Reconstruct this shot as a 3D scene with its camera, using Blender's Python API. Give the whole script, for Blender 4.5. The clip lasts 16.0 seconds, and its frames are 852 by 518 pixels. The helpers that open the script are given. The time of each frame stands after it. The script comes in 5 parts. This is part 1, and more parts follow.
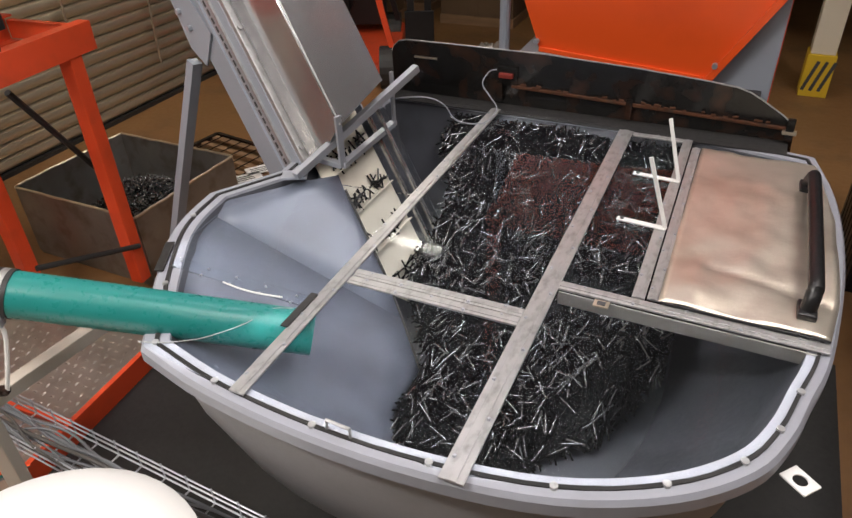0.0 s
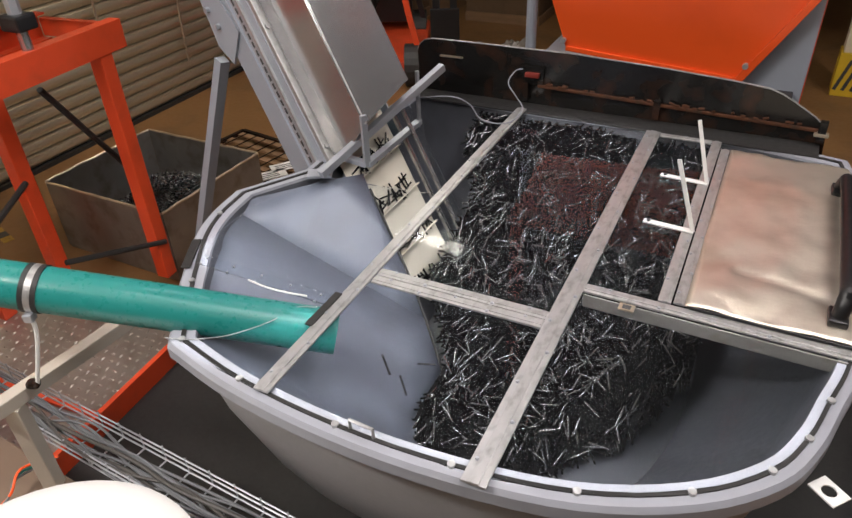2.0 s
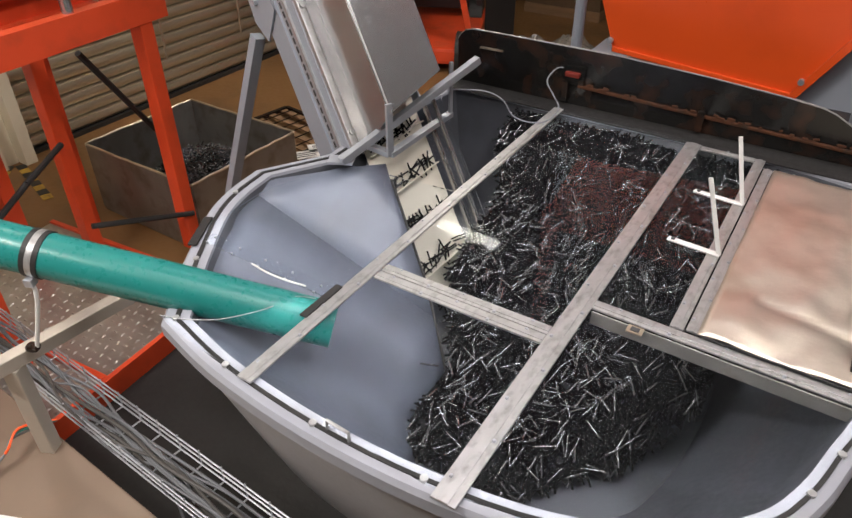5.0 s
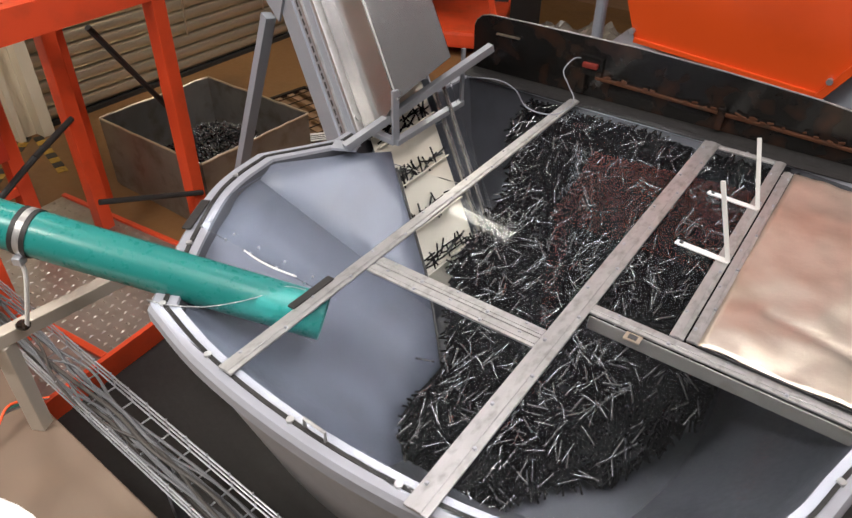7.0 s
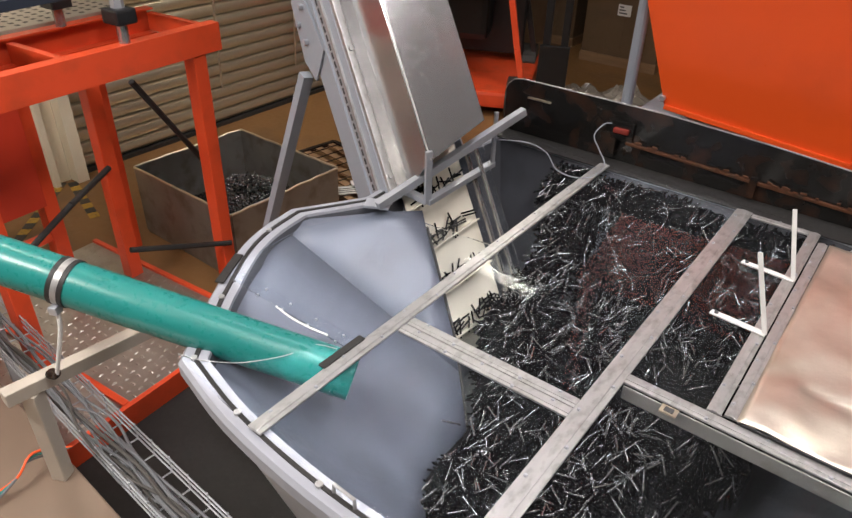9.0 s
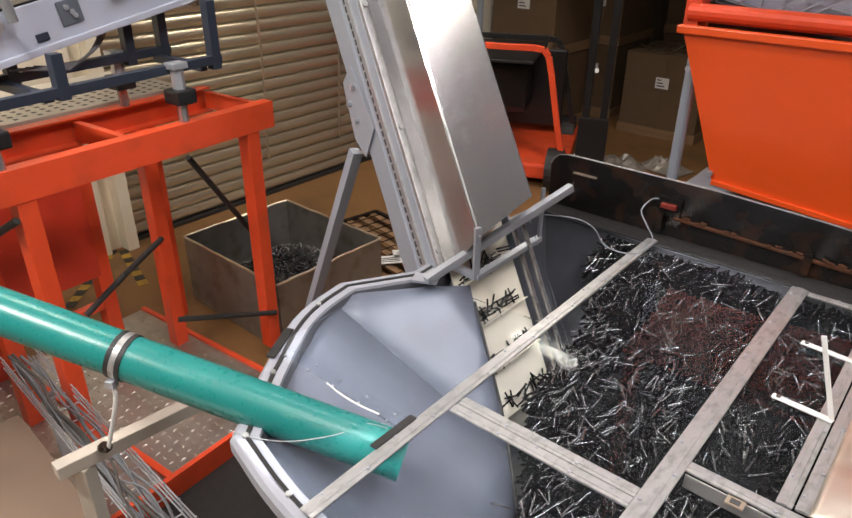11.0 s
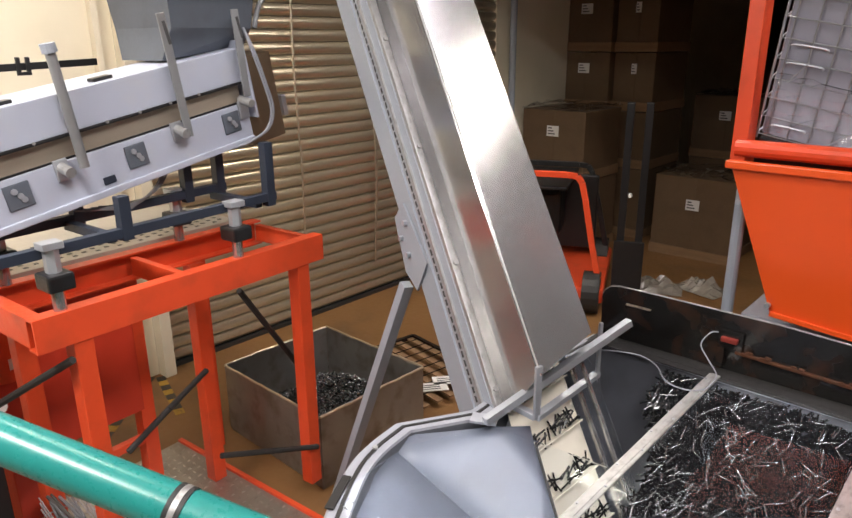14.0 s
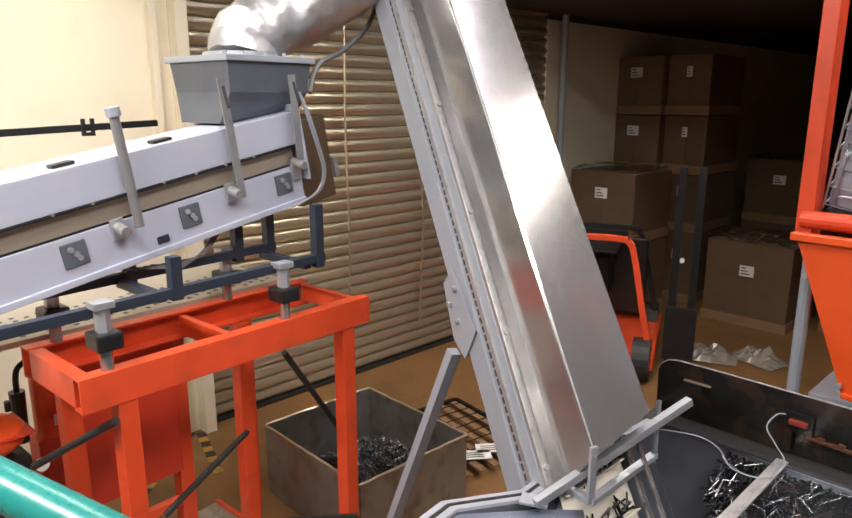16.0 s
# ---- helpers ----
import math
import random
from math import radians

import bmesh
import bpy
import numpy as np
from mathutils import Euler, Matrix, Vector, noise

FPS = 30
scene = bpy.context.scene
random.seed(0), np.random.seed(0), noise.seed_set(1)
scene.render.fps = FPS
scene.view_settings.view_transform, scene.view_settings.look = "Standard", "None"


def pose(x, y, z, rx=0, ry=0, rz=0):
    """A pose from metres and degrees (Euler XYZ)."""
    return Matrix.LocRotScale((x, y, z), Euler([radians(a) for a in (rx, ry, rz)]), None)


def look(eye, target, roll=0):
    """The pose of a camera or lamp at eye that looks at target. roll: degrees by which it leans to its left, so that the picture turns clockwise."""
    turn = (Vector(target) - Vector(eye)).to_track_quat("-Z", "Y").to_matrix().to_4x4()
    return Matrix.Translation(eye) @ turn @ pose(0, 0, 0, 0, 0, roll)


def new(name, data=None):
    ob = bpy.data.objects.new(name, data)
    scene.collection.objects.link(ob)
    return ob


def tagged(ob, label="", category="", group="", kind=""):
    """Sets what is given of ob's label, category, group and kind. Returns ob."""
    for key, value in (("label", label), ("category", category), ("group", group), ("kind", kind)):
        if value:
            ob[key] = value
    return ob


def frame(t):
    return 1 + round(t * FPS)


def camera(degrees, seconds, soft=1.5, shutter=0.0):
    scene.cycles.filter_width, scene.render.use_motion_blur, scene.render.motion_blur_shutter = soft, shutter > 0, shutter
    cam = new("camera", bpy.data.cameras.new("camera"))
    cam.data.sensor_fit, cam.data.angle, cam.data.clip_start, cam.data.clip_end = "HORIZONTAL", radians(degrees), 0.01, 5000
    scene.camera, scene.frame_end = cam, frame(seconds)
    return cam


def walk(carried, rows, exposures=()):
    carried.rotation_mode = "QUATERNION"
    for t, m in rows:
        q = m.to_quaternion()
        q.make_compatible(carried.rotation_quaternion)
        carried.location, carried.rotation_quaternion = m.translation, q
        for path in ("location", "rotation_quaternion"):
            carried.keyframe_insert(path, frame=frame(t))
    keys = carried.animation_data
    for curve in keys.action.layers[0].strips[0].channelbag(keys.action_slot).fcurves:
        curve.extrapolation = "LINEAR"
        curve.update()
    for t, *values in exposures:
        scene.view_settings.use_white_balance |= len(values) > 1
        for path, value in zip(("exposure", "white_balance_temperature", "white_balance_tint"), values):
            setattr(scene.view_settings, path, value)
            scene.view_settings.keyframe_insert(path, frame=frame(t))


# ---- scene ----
cam = camera(63.7, 16.0)
PATH = [
    (0, (0.092, -0.165, 2.141), (0.102, 1.49, 1.018), -2.2),
    (0.5, (0.088, -0.165, 2.146), (0.094, 1.486, 1.017), -2.6),
    (1, (0.088, -0.163, 2.147), (0.089, 1.484, 1.012), -2.4),
    (1.5, (0.089, -0.16, 2.147), (0.065, 1.488, 1.014), -2.9),
    (2, (0.085, -0.158, 2.149), (0.032, 1.492, 1.021), -2.7),
    (2.5, (0.087, -0.153, 2.15), (0.023, 1.502, 1.029), -2.7),
    (3, (0.104, -0.147, 2.154), (0.025, 1.506, 1.029), -2.9),
    (3.5, (0.119, -0.143, 2.155), (0.03, 1.503, 1.022), -1.9),
    (4, (0.132, -0.137, 2.152), (0.015, 1.509, 1.022), -1.2),
    (6.5, (0.254, -0.001, 2.128), (0.011, 1.576, 0.921), 0.7),
    (7, (0.252, -0.007, 2.132), (0.008, 1.577, 0.935), 0.9),
    (7.5, (0.249, -0.004, 2.138), (-0.009, 1.6, 0.971), 1.0),
    (8, (0.237, 0.0, 2.138), (-0.039, 1.62, 0.998), 1.0),
    (8.5, (0.222, 0.006, 2.143), (-0.072, 1.64, 1.028), 1.3),
    (9, (0.206, 0.004, 2.153), (-0.103, 1.662, 1.077), 1.7),
    (9.5, (0.178, 0.006, 2.165), (-0.158, 1.686, 1.135), 1.5),
    (12, (0.133, 0.013, 2.203), (-0.33, 1.774, 1.376), 0.4),
    (12.5, (0.105, 0.019, 2.218), (-0.366, 1.806, 1.452), 0.3),
    (13, (0.073, 0.025, 2.23), (-0.43, 1.833, 1.539), 0.4),
    (13.5, (0.044, 0.029, 2.24), (-0.47, 1.852, 1.597), 0.2),
    (14, (0.019, 0.037, 2.246), (-0.502, 1.869, 1.637), -0.4),
    (14.5, (-0.004, 0.045, 2.257), (-0.542, 1.884, 1.681), -1.2),
    (15, (-0.01, 0.061, 2.264), (-0.591, 1.902, 1.741), -0.6),
    (15.5, (-0.017, 0.079, 2.27), (-0.632, 1.919, 1.781), 0.1),
    (16, (-0.029, 0.091, 2.274), (-0.678, 1.927, 1.819), 0.1),
]
walk(cam, [(t, look(eye, target, roll)) for t, eye, target, roll in PATH],
     [(0, -0.46), (4, -0.42), (7.5, -0.3), (11, -0.18), (16, 0.04)])

# ---------------------------------------------------------------- world and light
world = bpy.data.worlds.new("world")
scene.world = world
world.use_nodes = True
wbg = world.node_tree.nodes["Background"]
wbg.inputs["Color"].default_value = (0.9, 0.8, 0.65, 1)
wbg.inputs["Strength"].default_value = 0.05


def area_lamp(name, m, sx, sy, power, colour):
    data = bpy.data.lights.new(name, "AREA")
    data.shape, data.size, data.size_y, data.energy, data.color = "RECTANGLE", sx, sy, power, colour
    ob = new(name, data)
    ob.matrix_world = m
    return ob


# ---------------------------------------------------------------- materials
def mat(name, colour, rough=0.5, metal=0.0, vary=0.25, scale=6.0, bump=0.1, fine=60.0, stain=None, stain_amount=0.3,
        island=False, coat=0.0, stretch=(1, 1, 1), spec=0.5, swing=0.12, ior=1.5):
    m = bpy.data.materials.new(name)
    m.use_nodes = True
    nt = m.node_tree
    bsdf = nt.nodes["Principled BSDF"]
    coord = nt.nodes.new("ShaderNodeTexCoord")
    mapping = nt.nodes.new("ShaderNodeMapping")
    mapping.inputs["Scale"].default_value = stretch
    nt.links.new(coord.outputs["Object"], mapping.inputs["Vector"])
    big = nt.nodes.new("ShaderNodeTexNoise")
    big.inputs["Scale"].default_value, big.inputs["Detail"].default_value = scale, 6
    small = nt.nodes.new("ShaderNodeTexNoise")
    small.inputs["Scale"].default_value, small.inputs["Detail"].default_value = fine, 4
    nt.links.new(mapping.outputs[0], big.inputs["Vector"])
    nt.links.new(mapping.outputs[0], small.inputs["Vector"])
    mix = nt.nodes.new("ShaderNodeMix")
    mix.data_type = "RGBA"
    dark = [c * (1 - vary) for c in colour]
    light = [min(1, c * (1 + vary)) for c in colour]
    mix.inputs["A"].default_value, mix.inputs["B"].default_value = (*dark, 1), (*light, 1)
    nt.links.new(big.outputs["Fac"], mix.inputs["Factor"])
    last = mix.outputs["Result"]
    if stain:
        ramp = nt.nodes.new("ShaderNodeValToRGB")
        ramp.color_ramp.elements[0].position, ramp.color_ramp.elements[1].position = 0.5, 0.72
        spots = nt.nodes.new("ShaderNodeTexNoise")
        spots.inputs["Scale"].default_value, spots.inputs["Detail"].default_value = scale * 1.7, 8
        nt.links.new(mapping.outputs[0], spots.inputs["Vector"])
        nt.links.new(spots.outputs["Fac"], ramp.inputs["Fac"])
        amount = nt.nodes.new("ShaderNodeMath")
        amount.operation = "MULTIPLY"
        amount.inputs[1].default_value = stain_amount
        nt.links.new(ramp.outputs["Color"], amount.inputs[0])
        mix2 = nt.nodes.new("ShaderNodeMix")
        mix2.data_type = "RGBA"
        mix2.inputs["B"].default_value = (*stain, 1)
        nt.links.new(amount.outputs[0], mix2.inputs["Factor"])
        nt.links.new(last, mix2.inputs["A"])
        last = mix2.outputs["Result"]
    if island:
        geo = nt.nodes.new("ShaderNodeNewGeometry")
        hsv = nt.nodes.new("ShaderNodeHueSaturation")
        rng = nt.nodes.new("ShaderNodeMapRange")
        rng.inputs["To Min"].default_value, rng.inputs["To Max"].default_value = 0.55, 1.6
        nt.links.new(geo.outputs["Random Per Island"], rng.inputs["Value"])
        nt.links.new(rng.outputs[0], hsv.inputs["Value"])
        nt.links.new(last, hsv.inputs["Color"])
        last = hsv.outputs["Color"]
    nt.links.new(last, bsdf.inputs["Base Color"])
    bsdf.inputs["Metallic"].default_value = metal
    bsdf.inputs["Coat Weight"].default_value = coat
    bsdf.inputs["Specular IOR Level"].default_value = spec
    bsdf.inputs["IOR"].default_value = ior
    rr = nt.nodes.new("ShaderNodeMapRange")
    rr.inputs["To Min"].default_value, rr.inputs["To Max"].default_value = max(0.03, rough - swing), min(1, rough + swing)
    nt.links.new(small.outputs["Fac"], rr.inputs["Value"])
    nt.links.new(rr.outputs[0], bsdf.inputs["Roughness"])
    if bump:
        bn = nt.nodes.new("ShaderNodeBump")
        bn.inputs["Strength"].default_value, bn.inputs["Distance"].default_value = bump, 0.01
        nt.links.new(small.outputs["Fac"], bn.inputs["Height"])
        nt.links.new(bn.outputs[0], bsdf.inputs["Normal"])
    return m


def glass_mat(name, colour, rough, ior=1.3, dust=0.0):
    m = bpy.data.materials.new(name)
    m.use_nodes = True
    b = m.node_tree.nodes["Principled BSDF"]
    b.inputs["Base Color"].default_value = (*colour, 1)
    b.inputs["Transmission Weight"].default_value = 1 - dust
    b.inputs["IOR"].default_value = ior
    b.inputs["Roughness"].default_value = rough
    return m


def glow_mat(name, colour, power):
    m = bpy.data.materials.new(name)
    m.use_nodes = True
    b = m.node_tree.nodes["Principled BSDF"]
    b.inputs["Emission Color"].default_value = (*colour, 1)
    b.inputs["Emission Strength"].default_value = power
    return m


RED = mat("red_paint", (0.72, 0.075, 0.022), 0.38, vary=0.12, scale=4, bump=0.04, stain=(0.3, 0.05, 0.02), stain_amount=0.35)
# A darker red than RED, for the sheet panel, a stand and a band.
RED_DARK = mat("darker_red_paint", (0.55, 0.04, 0.015), 0.5, vary=0.15, scale=4, bump=0.04)
# Red darkened so the inner wall's reflection in the panes stays weak.
RED_DIMMED = mat("dimmed_red_paint", (0.2, 0.018, 0.009), 0.55, vary=0.4, scale=3, bump=0.05, stain=(0.06, 0.025, 0.015), stain_amount=0.7)
ORANGE = mat("orange_paint", (0.85, 0.1, 0.016), 0.33, vary=0.06, scale=2, bump=0.02, stain=(0.55, 0.06, 0.01), stain_amount=0.3)
STEEL = mat("brushed_steel", (0.43, 0.425, 0.43), 0.2, 0.8, vary=0.1, scale=3, bump=0.0, fine=5, swing=0.02, stretch=(1, 0.3, 1))
SHEET = mat("rolled_steel_sheet", (0.82, 0.74, 0.63), 0.4, 0.85, vary=0.15, scale=3, bump=0.25, fine=9, swing=0.06, stain=(0.4, 0.28, 0.18), stain_amount=0.4)
TAN = mat("tan_cabinet_paint", (0.2, 0.145, 0.105), 0.35, 0.2, vary=0.08, scale=2, bump=0.02, stain=(0.3, 0.2, 0.13), stain_amount=0.3)
CABLE_GREY = mat("grey_cable", (0.15, 0.155, 0.165), 0.5, vary=0.1, bump=0)
CABLE_DARK = mat("dark_grey_cable", (0.07, 0.065, 0.06), 0.5, vary=0.1, bump=0)
PALE_STEEL = mat("pale_bare_steel", (0.52, 0.47, 0.4), 0.45, 0.35, vary=0.12, scale=6, bump=0.04)
ALU = mat("aluminium_strip", (0.47, 0.47, 0.465), 0.4, 0.65, vary=0.2, scale=16, bump=0.04, stain=(0.22, 0.21, 0.195), stain_amount=0.55, stretch=(2, 1, 1))
GALV = mat("galvanised_steel", (0.5, 0.52, 0.56), 0.45, 0.7, vary=0.12, scale=8, bump=0.04)
SPRING = mat("dull_zinc_bar", (0.32, 0.325, 0.33), 0.38, 0.6, vary=0.2, scale=9, bump=0.03)
GREY_PAINT = mat("grey_painted_steel", (0.33, 0.36, 0.41), 0.45, 0.1, vary=0.1, scale=5, bump=0.03)
LINING = mat("dark_grey_lining", (0.062, 0.066, 0.078), 0.4, vary=0.15, scale=3, bump=0.03, stain=(0.03, 0.03, 0.032), stain_amount=0.5)
GREY_PLASTIC = mat("grey_plastic", (0.12, 0.135, 0.175), 0.42, 0, vary=0.08, scale=3, bump=0.03, stain=(0.085, 0.09, 0.105), stain_amount=0.35)
RIM = mat("pale_grey_plastic", (0.31, 0.32, 0.36), 0.4, vary=0.08, scale=5, bump=0.03, stain=(0.26, 0.26, 0.27), stain_amount=0.4)
TUB_OUT = mat("pale_plastic_shell", (0.37, 0.365, 0.375), 0.5, vary=0.08, scale=3, bump=0.05, stain=(0.3, 0.29, 0.28), stain_amount=0.4)
GREEN = mat("green_pipe_plastic", (0.016, 0.2, 0.18), 0.3, vary=0.1, scale=3, bump=0.02, stain=(0.03, 0.235, 0.21), stain_amount=0.4)
BLACK = mat("black_plastic", (0.012, 0.012, 0.013), 0.35, vary=0.3, scale=20, bump=0.05)
RUBBER = mat("black_rubber", (0.018, 0.017, 0.016), 0.6, vary=0.3, scale=20, bump=0.1)
# One tube plastic in three copies; IOR sets how strong a glint each shows.
ROD = mat("black_tube_plastic", (0.004, 0.0043, 0.005), 0.2, vary=0.2, scale=30, bump=0.0, island=True, swing=0.02, ior=3.4)
ROD_DULL = mat("low_glint_tube_plastic", (0.003, 0.0032, 0.0038), 0.2, vary=0.3, scale=30, bump=0.0, island=True, swing=0.04, ior=1.36)
ROD_CRATE = mat("mid_glint_tube_plastic", (0.003, 0.0032, 0.0038), 0.16, vary=0.3, scale=30, bump=0.0, island=True, swing=0.03, ior=2.3)
BED = mat("black_tube_heap", (0.004, 0.004, 0.005), 0.7, vary=0.4, scale=50, bump=0.3, fine=70, spec=0.15)
RUST = mat("oily_dark_steel", (0.014, 0.013, 0.012), 0.16, 0.2, vary=0.4, scale=5, bump=0.03, swing=0.06, stain=(0.12, 0.04, 0.014), stain_amount=0.35)
RUSTY = mat("rusty_edge", (0.11, 0.04, 0.017), 0.6, 0.4, vary=0.5, scale=14, bump=0.2, stain=(0.04, 0.03, 0.02), stain_amount=0.8)
FLOOR = mat("brown_coated_concrete", (0.22, 0.11, 0.038), 0.55, vary=0.25, scale=1.2, bump=0.15, fine=25, stain=(0.1, 0.055, 0.025), stain_amount=0.6)
WALL = mat("cream_wall_panel", (0.75, 0.68, 0.53), 0.6, vary=0.05, scale=1.5, bump=0.03, stain=(0.6, 0.52, 0.38), stain_amount=0.3)
# Near-black base: the dimness of the lampless store is put into this colour.
DARKWALL = mat("dimmed_wall", (0.05, 0.038, 0.028), 0.8, vary=0.2, scale=1.0, bump=0.1)
SLAT = mat("shutter_slat", (0.6, 0.52, 0.39), 0.3, 0.75, vary=0.1, scale=3, bump=0.0, fine=4, swing=0.01, stretch=(1, 0.15, 1))
# Darker than plain cardboard: the store's dim light is put into this brown.
CARD = mat("dimmed_cardboard", (0.125, 0.075, 0.037), 0.75, vary=0.2, scale=3, bump=0.08, stain=(0.08, 0.05, 0.025), stain_amount=0.4)
PAPER = mat("white_paper", (0.75, 0.73, 0.7), 0.7, vary=0.05, scale=10, bump=0.02)
INK = mat("dark_print", (0.06, 0.06, 0.06), 0.7, vary=0.1, bump=0)
WOOD = mat("pallet_wood", (0.24, 0.14, 0.07), 0.8, vary=0.3, scale=4, bump=0.2, stretch=(1, 8, 8))
CHECK = mat("chequer_plate", (0.45, 0.42, 0.38), 0.4, 0.85, vary=0.2, scale=6, bump=0.05, stain=(0.25, 0.2, 0.15), stain_amount=0.5)
CRATE = mat("worn_steel_crate", (0.3, 0.285, 0.265), 0.4, 0.7, vary=0.3, scale=5, bump=0.06, swing=0.06, stain=(0.13, 0.09, 0.055), stain_amount=0.6)
EDGE = mat("bare_worn_edge", (0.6, 0.52, 0.4), 0.4, 0.9, vary=0.3, scale=15, bump=0.1)
BELT = mat("cream_belt", (0.72, 0.68, 0.58), 0.5, vary=0.07, scale=6, bump=0.04, stain=(0.45, 0.4, 0.32), stain_amount=0.3)
FUNNEL = mat("slate_grey_paint", (0.1, 0.115, 0.14), 0.4, vary=0.12, scale=6, bump=0.03, stain=(0.07, 0.075, 0.085), stain_amount=0.4)
BLUEGREY = mat("blue_grey_paint", (0.022, 0.03, 0.048), 0.45, vary=0.15, scale=8, bump=0.04)
LINER = mat("grey_lilac_sheet", (0.3, 0.3, 0.36), 0.4, vary=0.12, scale=5, bump=0.03)
TROUGH = mat("pale_blue_grey_paint", (0.41, 0.44, 0.53), 0.38, vary=0.06, scale=4, bump=0.03, stain=(0.48, 0.47, 0.46), stain_amount=0.35)
SILVER = mat("silver_foil_duct", (0.6, 0.6, 0.62), 0.35, 0.85, vary=0.2, scale=10, bump=0.5, fine=18)
WHITE = mat("white_plastic", (0.78, 0.77, 0.75), 0.4, vary=0.05, scale=4, bump=0.02)
YELLOW = mat("yellow_paint", (0.75, 0.5, 0.03), 0.5, vary=0.15, scale=8, bump=0.04)
YELLOW_WORN = mat("worn_yellow_tape", (0.4, 0.24, 0.03), 0.6, vary=0.4, scale=25, bump=0.05, stain=(0.1, 0.06, 0.03), stain_amount=0.7)
CEIL = mat("dark_ceiling", (0.16, 0.15, 0.14), 0.8, vary=0.2, scale=1.5, bump=0.1)
PLEXI = glass_mat("clear_plexiglass", (0.93, 0.96, 0.98), 0.01, 1.115, 0.002)
FILM = glass_mat("clear_wrapping_film", (0.9, 0.9, 0.9), 0.06)
FILM_HAZY = mat("hazy_wrapping_film", (0.26, 0.23, 0.19), 0.22, vary=0.3, scale=12, bump=0.1, swing=0.05, ior=1.6)
LAMP_LOW = glow_mat("lit_lamp_panel", (1.0, 0.93, 0.82), 66)
LAMP_COOL = glow_mat("lit_cool_lamp_tube", (1.0, 0.93, 0.97), 28)
LAMP = glow_mat("lit_lamp_tube", (1.0, 0.93, 0.82), 28)


# ---------------------------------------------------------------- building helpers
def box(bm, x0, x1, y0, y1, z0, z1, m=None, bevel=0.0):
    r = bmesh.ops.create_cube(bm, size=1)
    vs = r["verts"]
    bmesh.ops.scale(bm, vec=(x1 - x0, y1 - y0, z1 - z0), verts=vs)
    bmesh.ops.translate(bm, vec=((x0 + x1) / 2, (y0 + y1) / 2, (z0 + z1) / 2), verts=vs)
    if bevel:
        es = list({e for v in vs for e in v.link_edges})
        out = bmesh.ops.bevel(bm, geom=es, offset=bevel, segments=2, affect="EDGES", profile=0.6)
        vs = list({v for f in out["faces"] for v in f.verts} | {v for v in vs if v.is_valid})
    if m is not None:
        bmesh.ops.transform(bm, matrix=m, verts=vs)
    return bm


def bar(bm, a, b, w, h, up=(0, 0, 1), bevel=0.002):
    """A straight bar of section w x h from a to b."""
    a, b, up = Vector(a), Vector(b), Vector(up)
    y = (b - a).normalized()
    x = y.cross(up).normalized()
    z = x.cross(y)
    m = Matrix((x, y, z)).transposed().to_4x4()
    m.translation = a
    return box(bm, -w / 2, w / 2, 0, (b - a).length, -h / 2, h / 2, m, bevel)


def rod(bm, a, b, r, n=12, r2=None):
    a, b = Vector(a), Vector(b)
    v = b - a
    m = Matrix.Translation((a + b) / 2) @ v.to_track_quat("Z", "Y").to_matrix().to_4x4()
    bmesh.ops.create_cone(bm, cap_ends=True, segments=n, radius1=r, radius2=r if r2 is None else r2, depth=v.length, matrix=m)
    return bm


def prism(bm, outline, z0, z1):
    lo = [bm.verts.new((x, y, z0)) for x, y in outline]
    hi = [bm.verts.new((x, y, z1)) for x, y in outline]
    n = len(outline)
    for i in range(n):
        bm.faces.new((lo[i], lo[(i + 1) % n], hi[(i + 1) % n], hi[i]))
    bm.faces.new(lo[::-1]), bm.faces.new(hi)
    return bm


def tube(bm, points, r, n=8, closed=False):
    """A round tube along a smooth path of points."""
    pts = [Vector(p) for p in points]
    rings, side = [], None
    for i, p in enumerate(pts):
        d = (pts[min(i + 1, len(pts) - 1)] - pts[max(i - 1, 0)]).normalized()
        side = d.orthogonal() if side is None else (side - d * side.dot(d))
        side.normalize()
        other = d.cross(side)
        rings.append([bm.verts.new(p + r * (math.cos(6.2832 * k / n) * side + math.sin(6.2832 * k / n) * other)) for k in range(n)])
    for u, w in zip(rings, rings[1:]):
        for k in range(n):
            bm.faces.new((u[k], u[(k + 1) % n], w[(k + 1) % n], w[k]))
    bm.faces.new(rings[0][::-1]), bm.faces.new(rings[-1])
    return bm


def smooth_path(points, steps=8):
    pts = [Vector(p) for p in points]
    out = []
    for i in range(len(pts) - 1):
        p0, p1, p2, p3 = pts[max(i - 1, 0)], pts[i], pts[i + 1], pts[min(i + 2, len(pts) - 1)]
        for k in range(steps):
            t = k / steps
            out.append(0.5 * (2 * p1 + (p2 - p0) * t + (2 * p0 - 5 * p1 + 4 * p2 - p3) * t * t + (3 * p1 - p0 - 3 * p2 + p3) * t ** 3))
    return out + [pts[-1]]


def mesh(name, bm, material, smooth=False):
    me = bpy.data.meshes.new(name)
    bmesh.ops.recalc_face_normals(bm, faces=bm.faces)
    bm.to_mesh(me)
    bm.free()
    me.materials.append(material)
    if smooth:
        me.shade_smooth()
        me.set_sharp_from_angle(angle=radians(35))
    return me


def part(name, bm, material, parent, label="", smooth=False, at=None):
    ob = new(name, mesh(name, bm, material, smooth))
    ob.parent = parent
    if at is not None:
        ob.matrix_basis = at
    return tagged(ob, label)


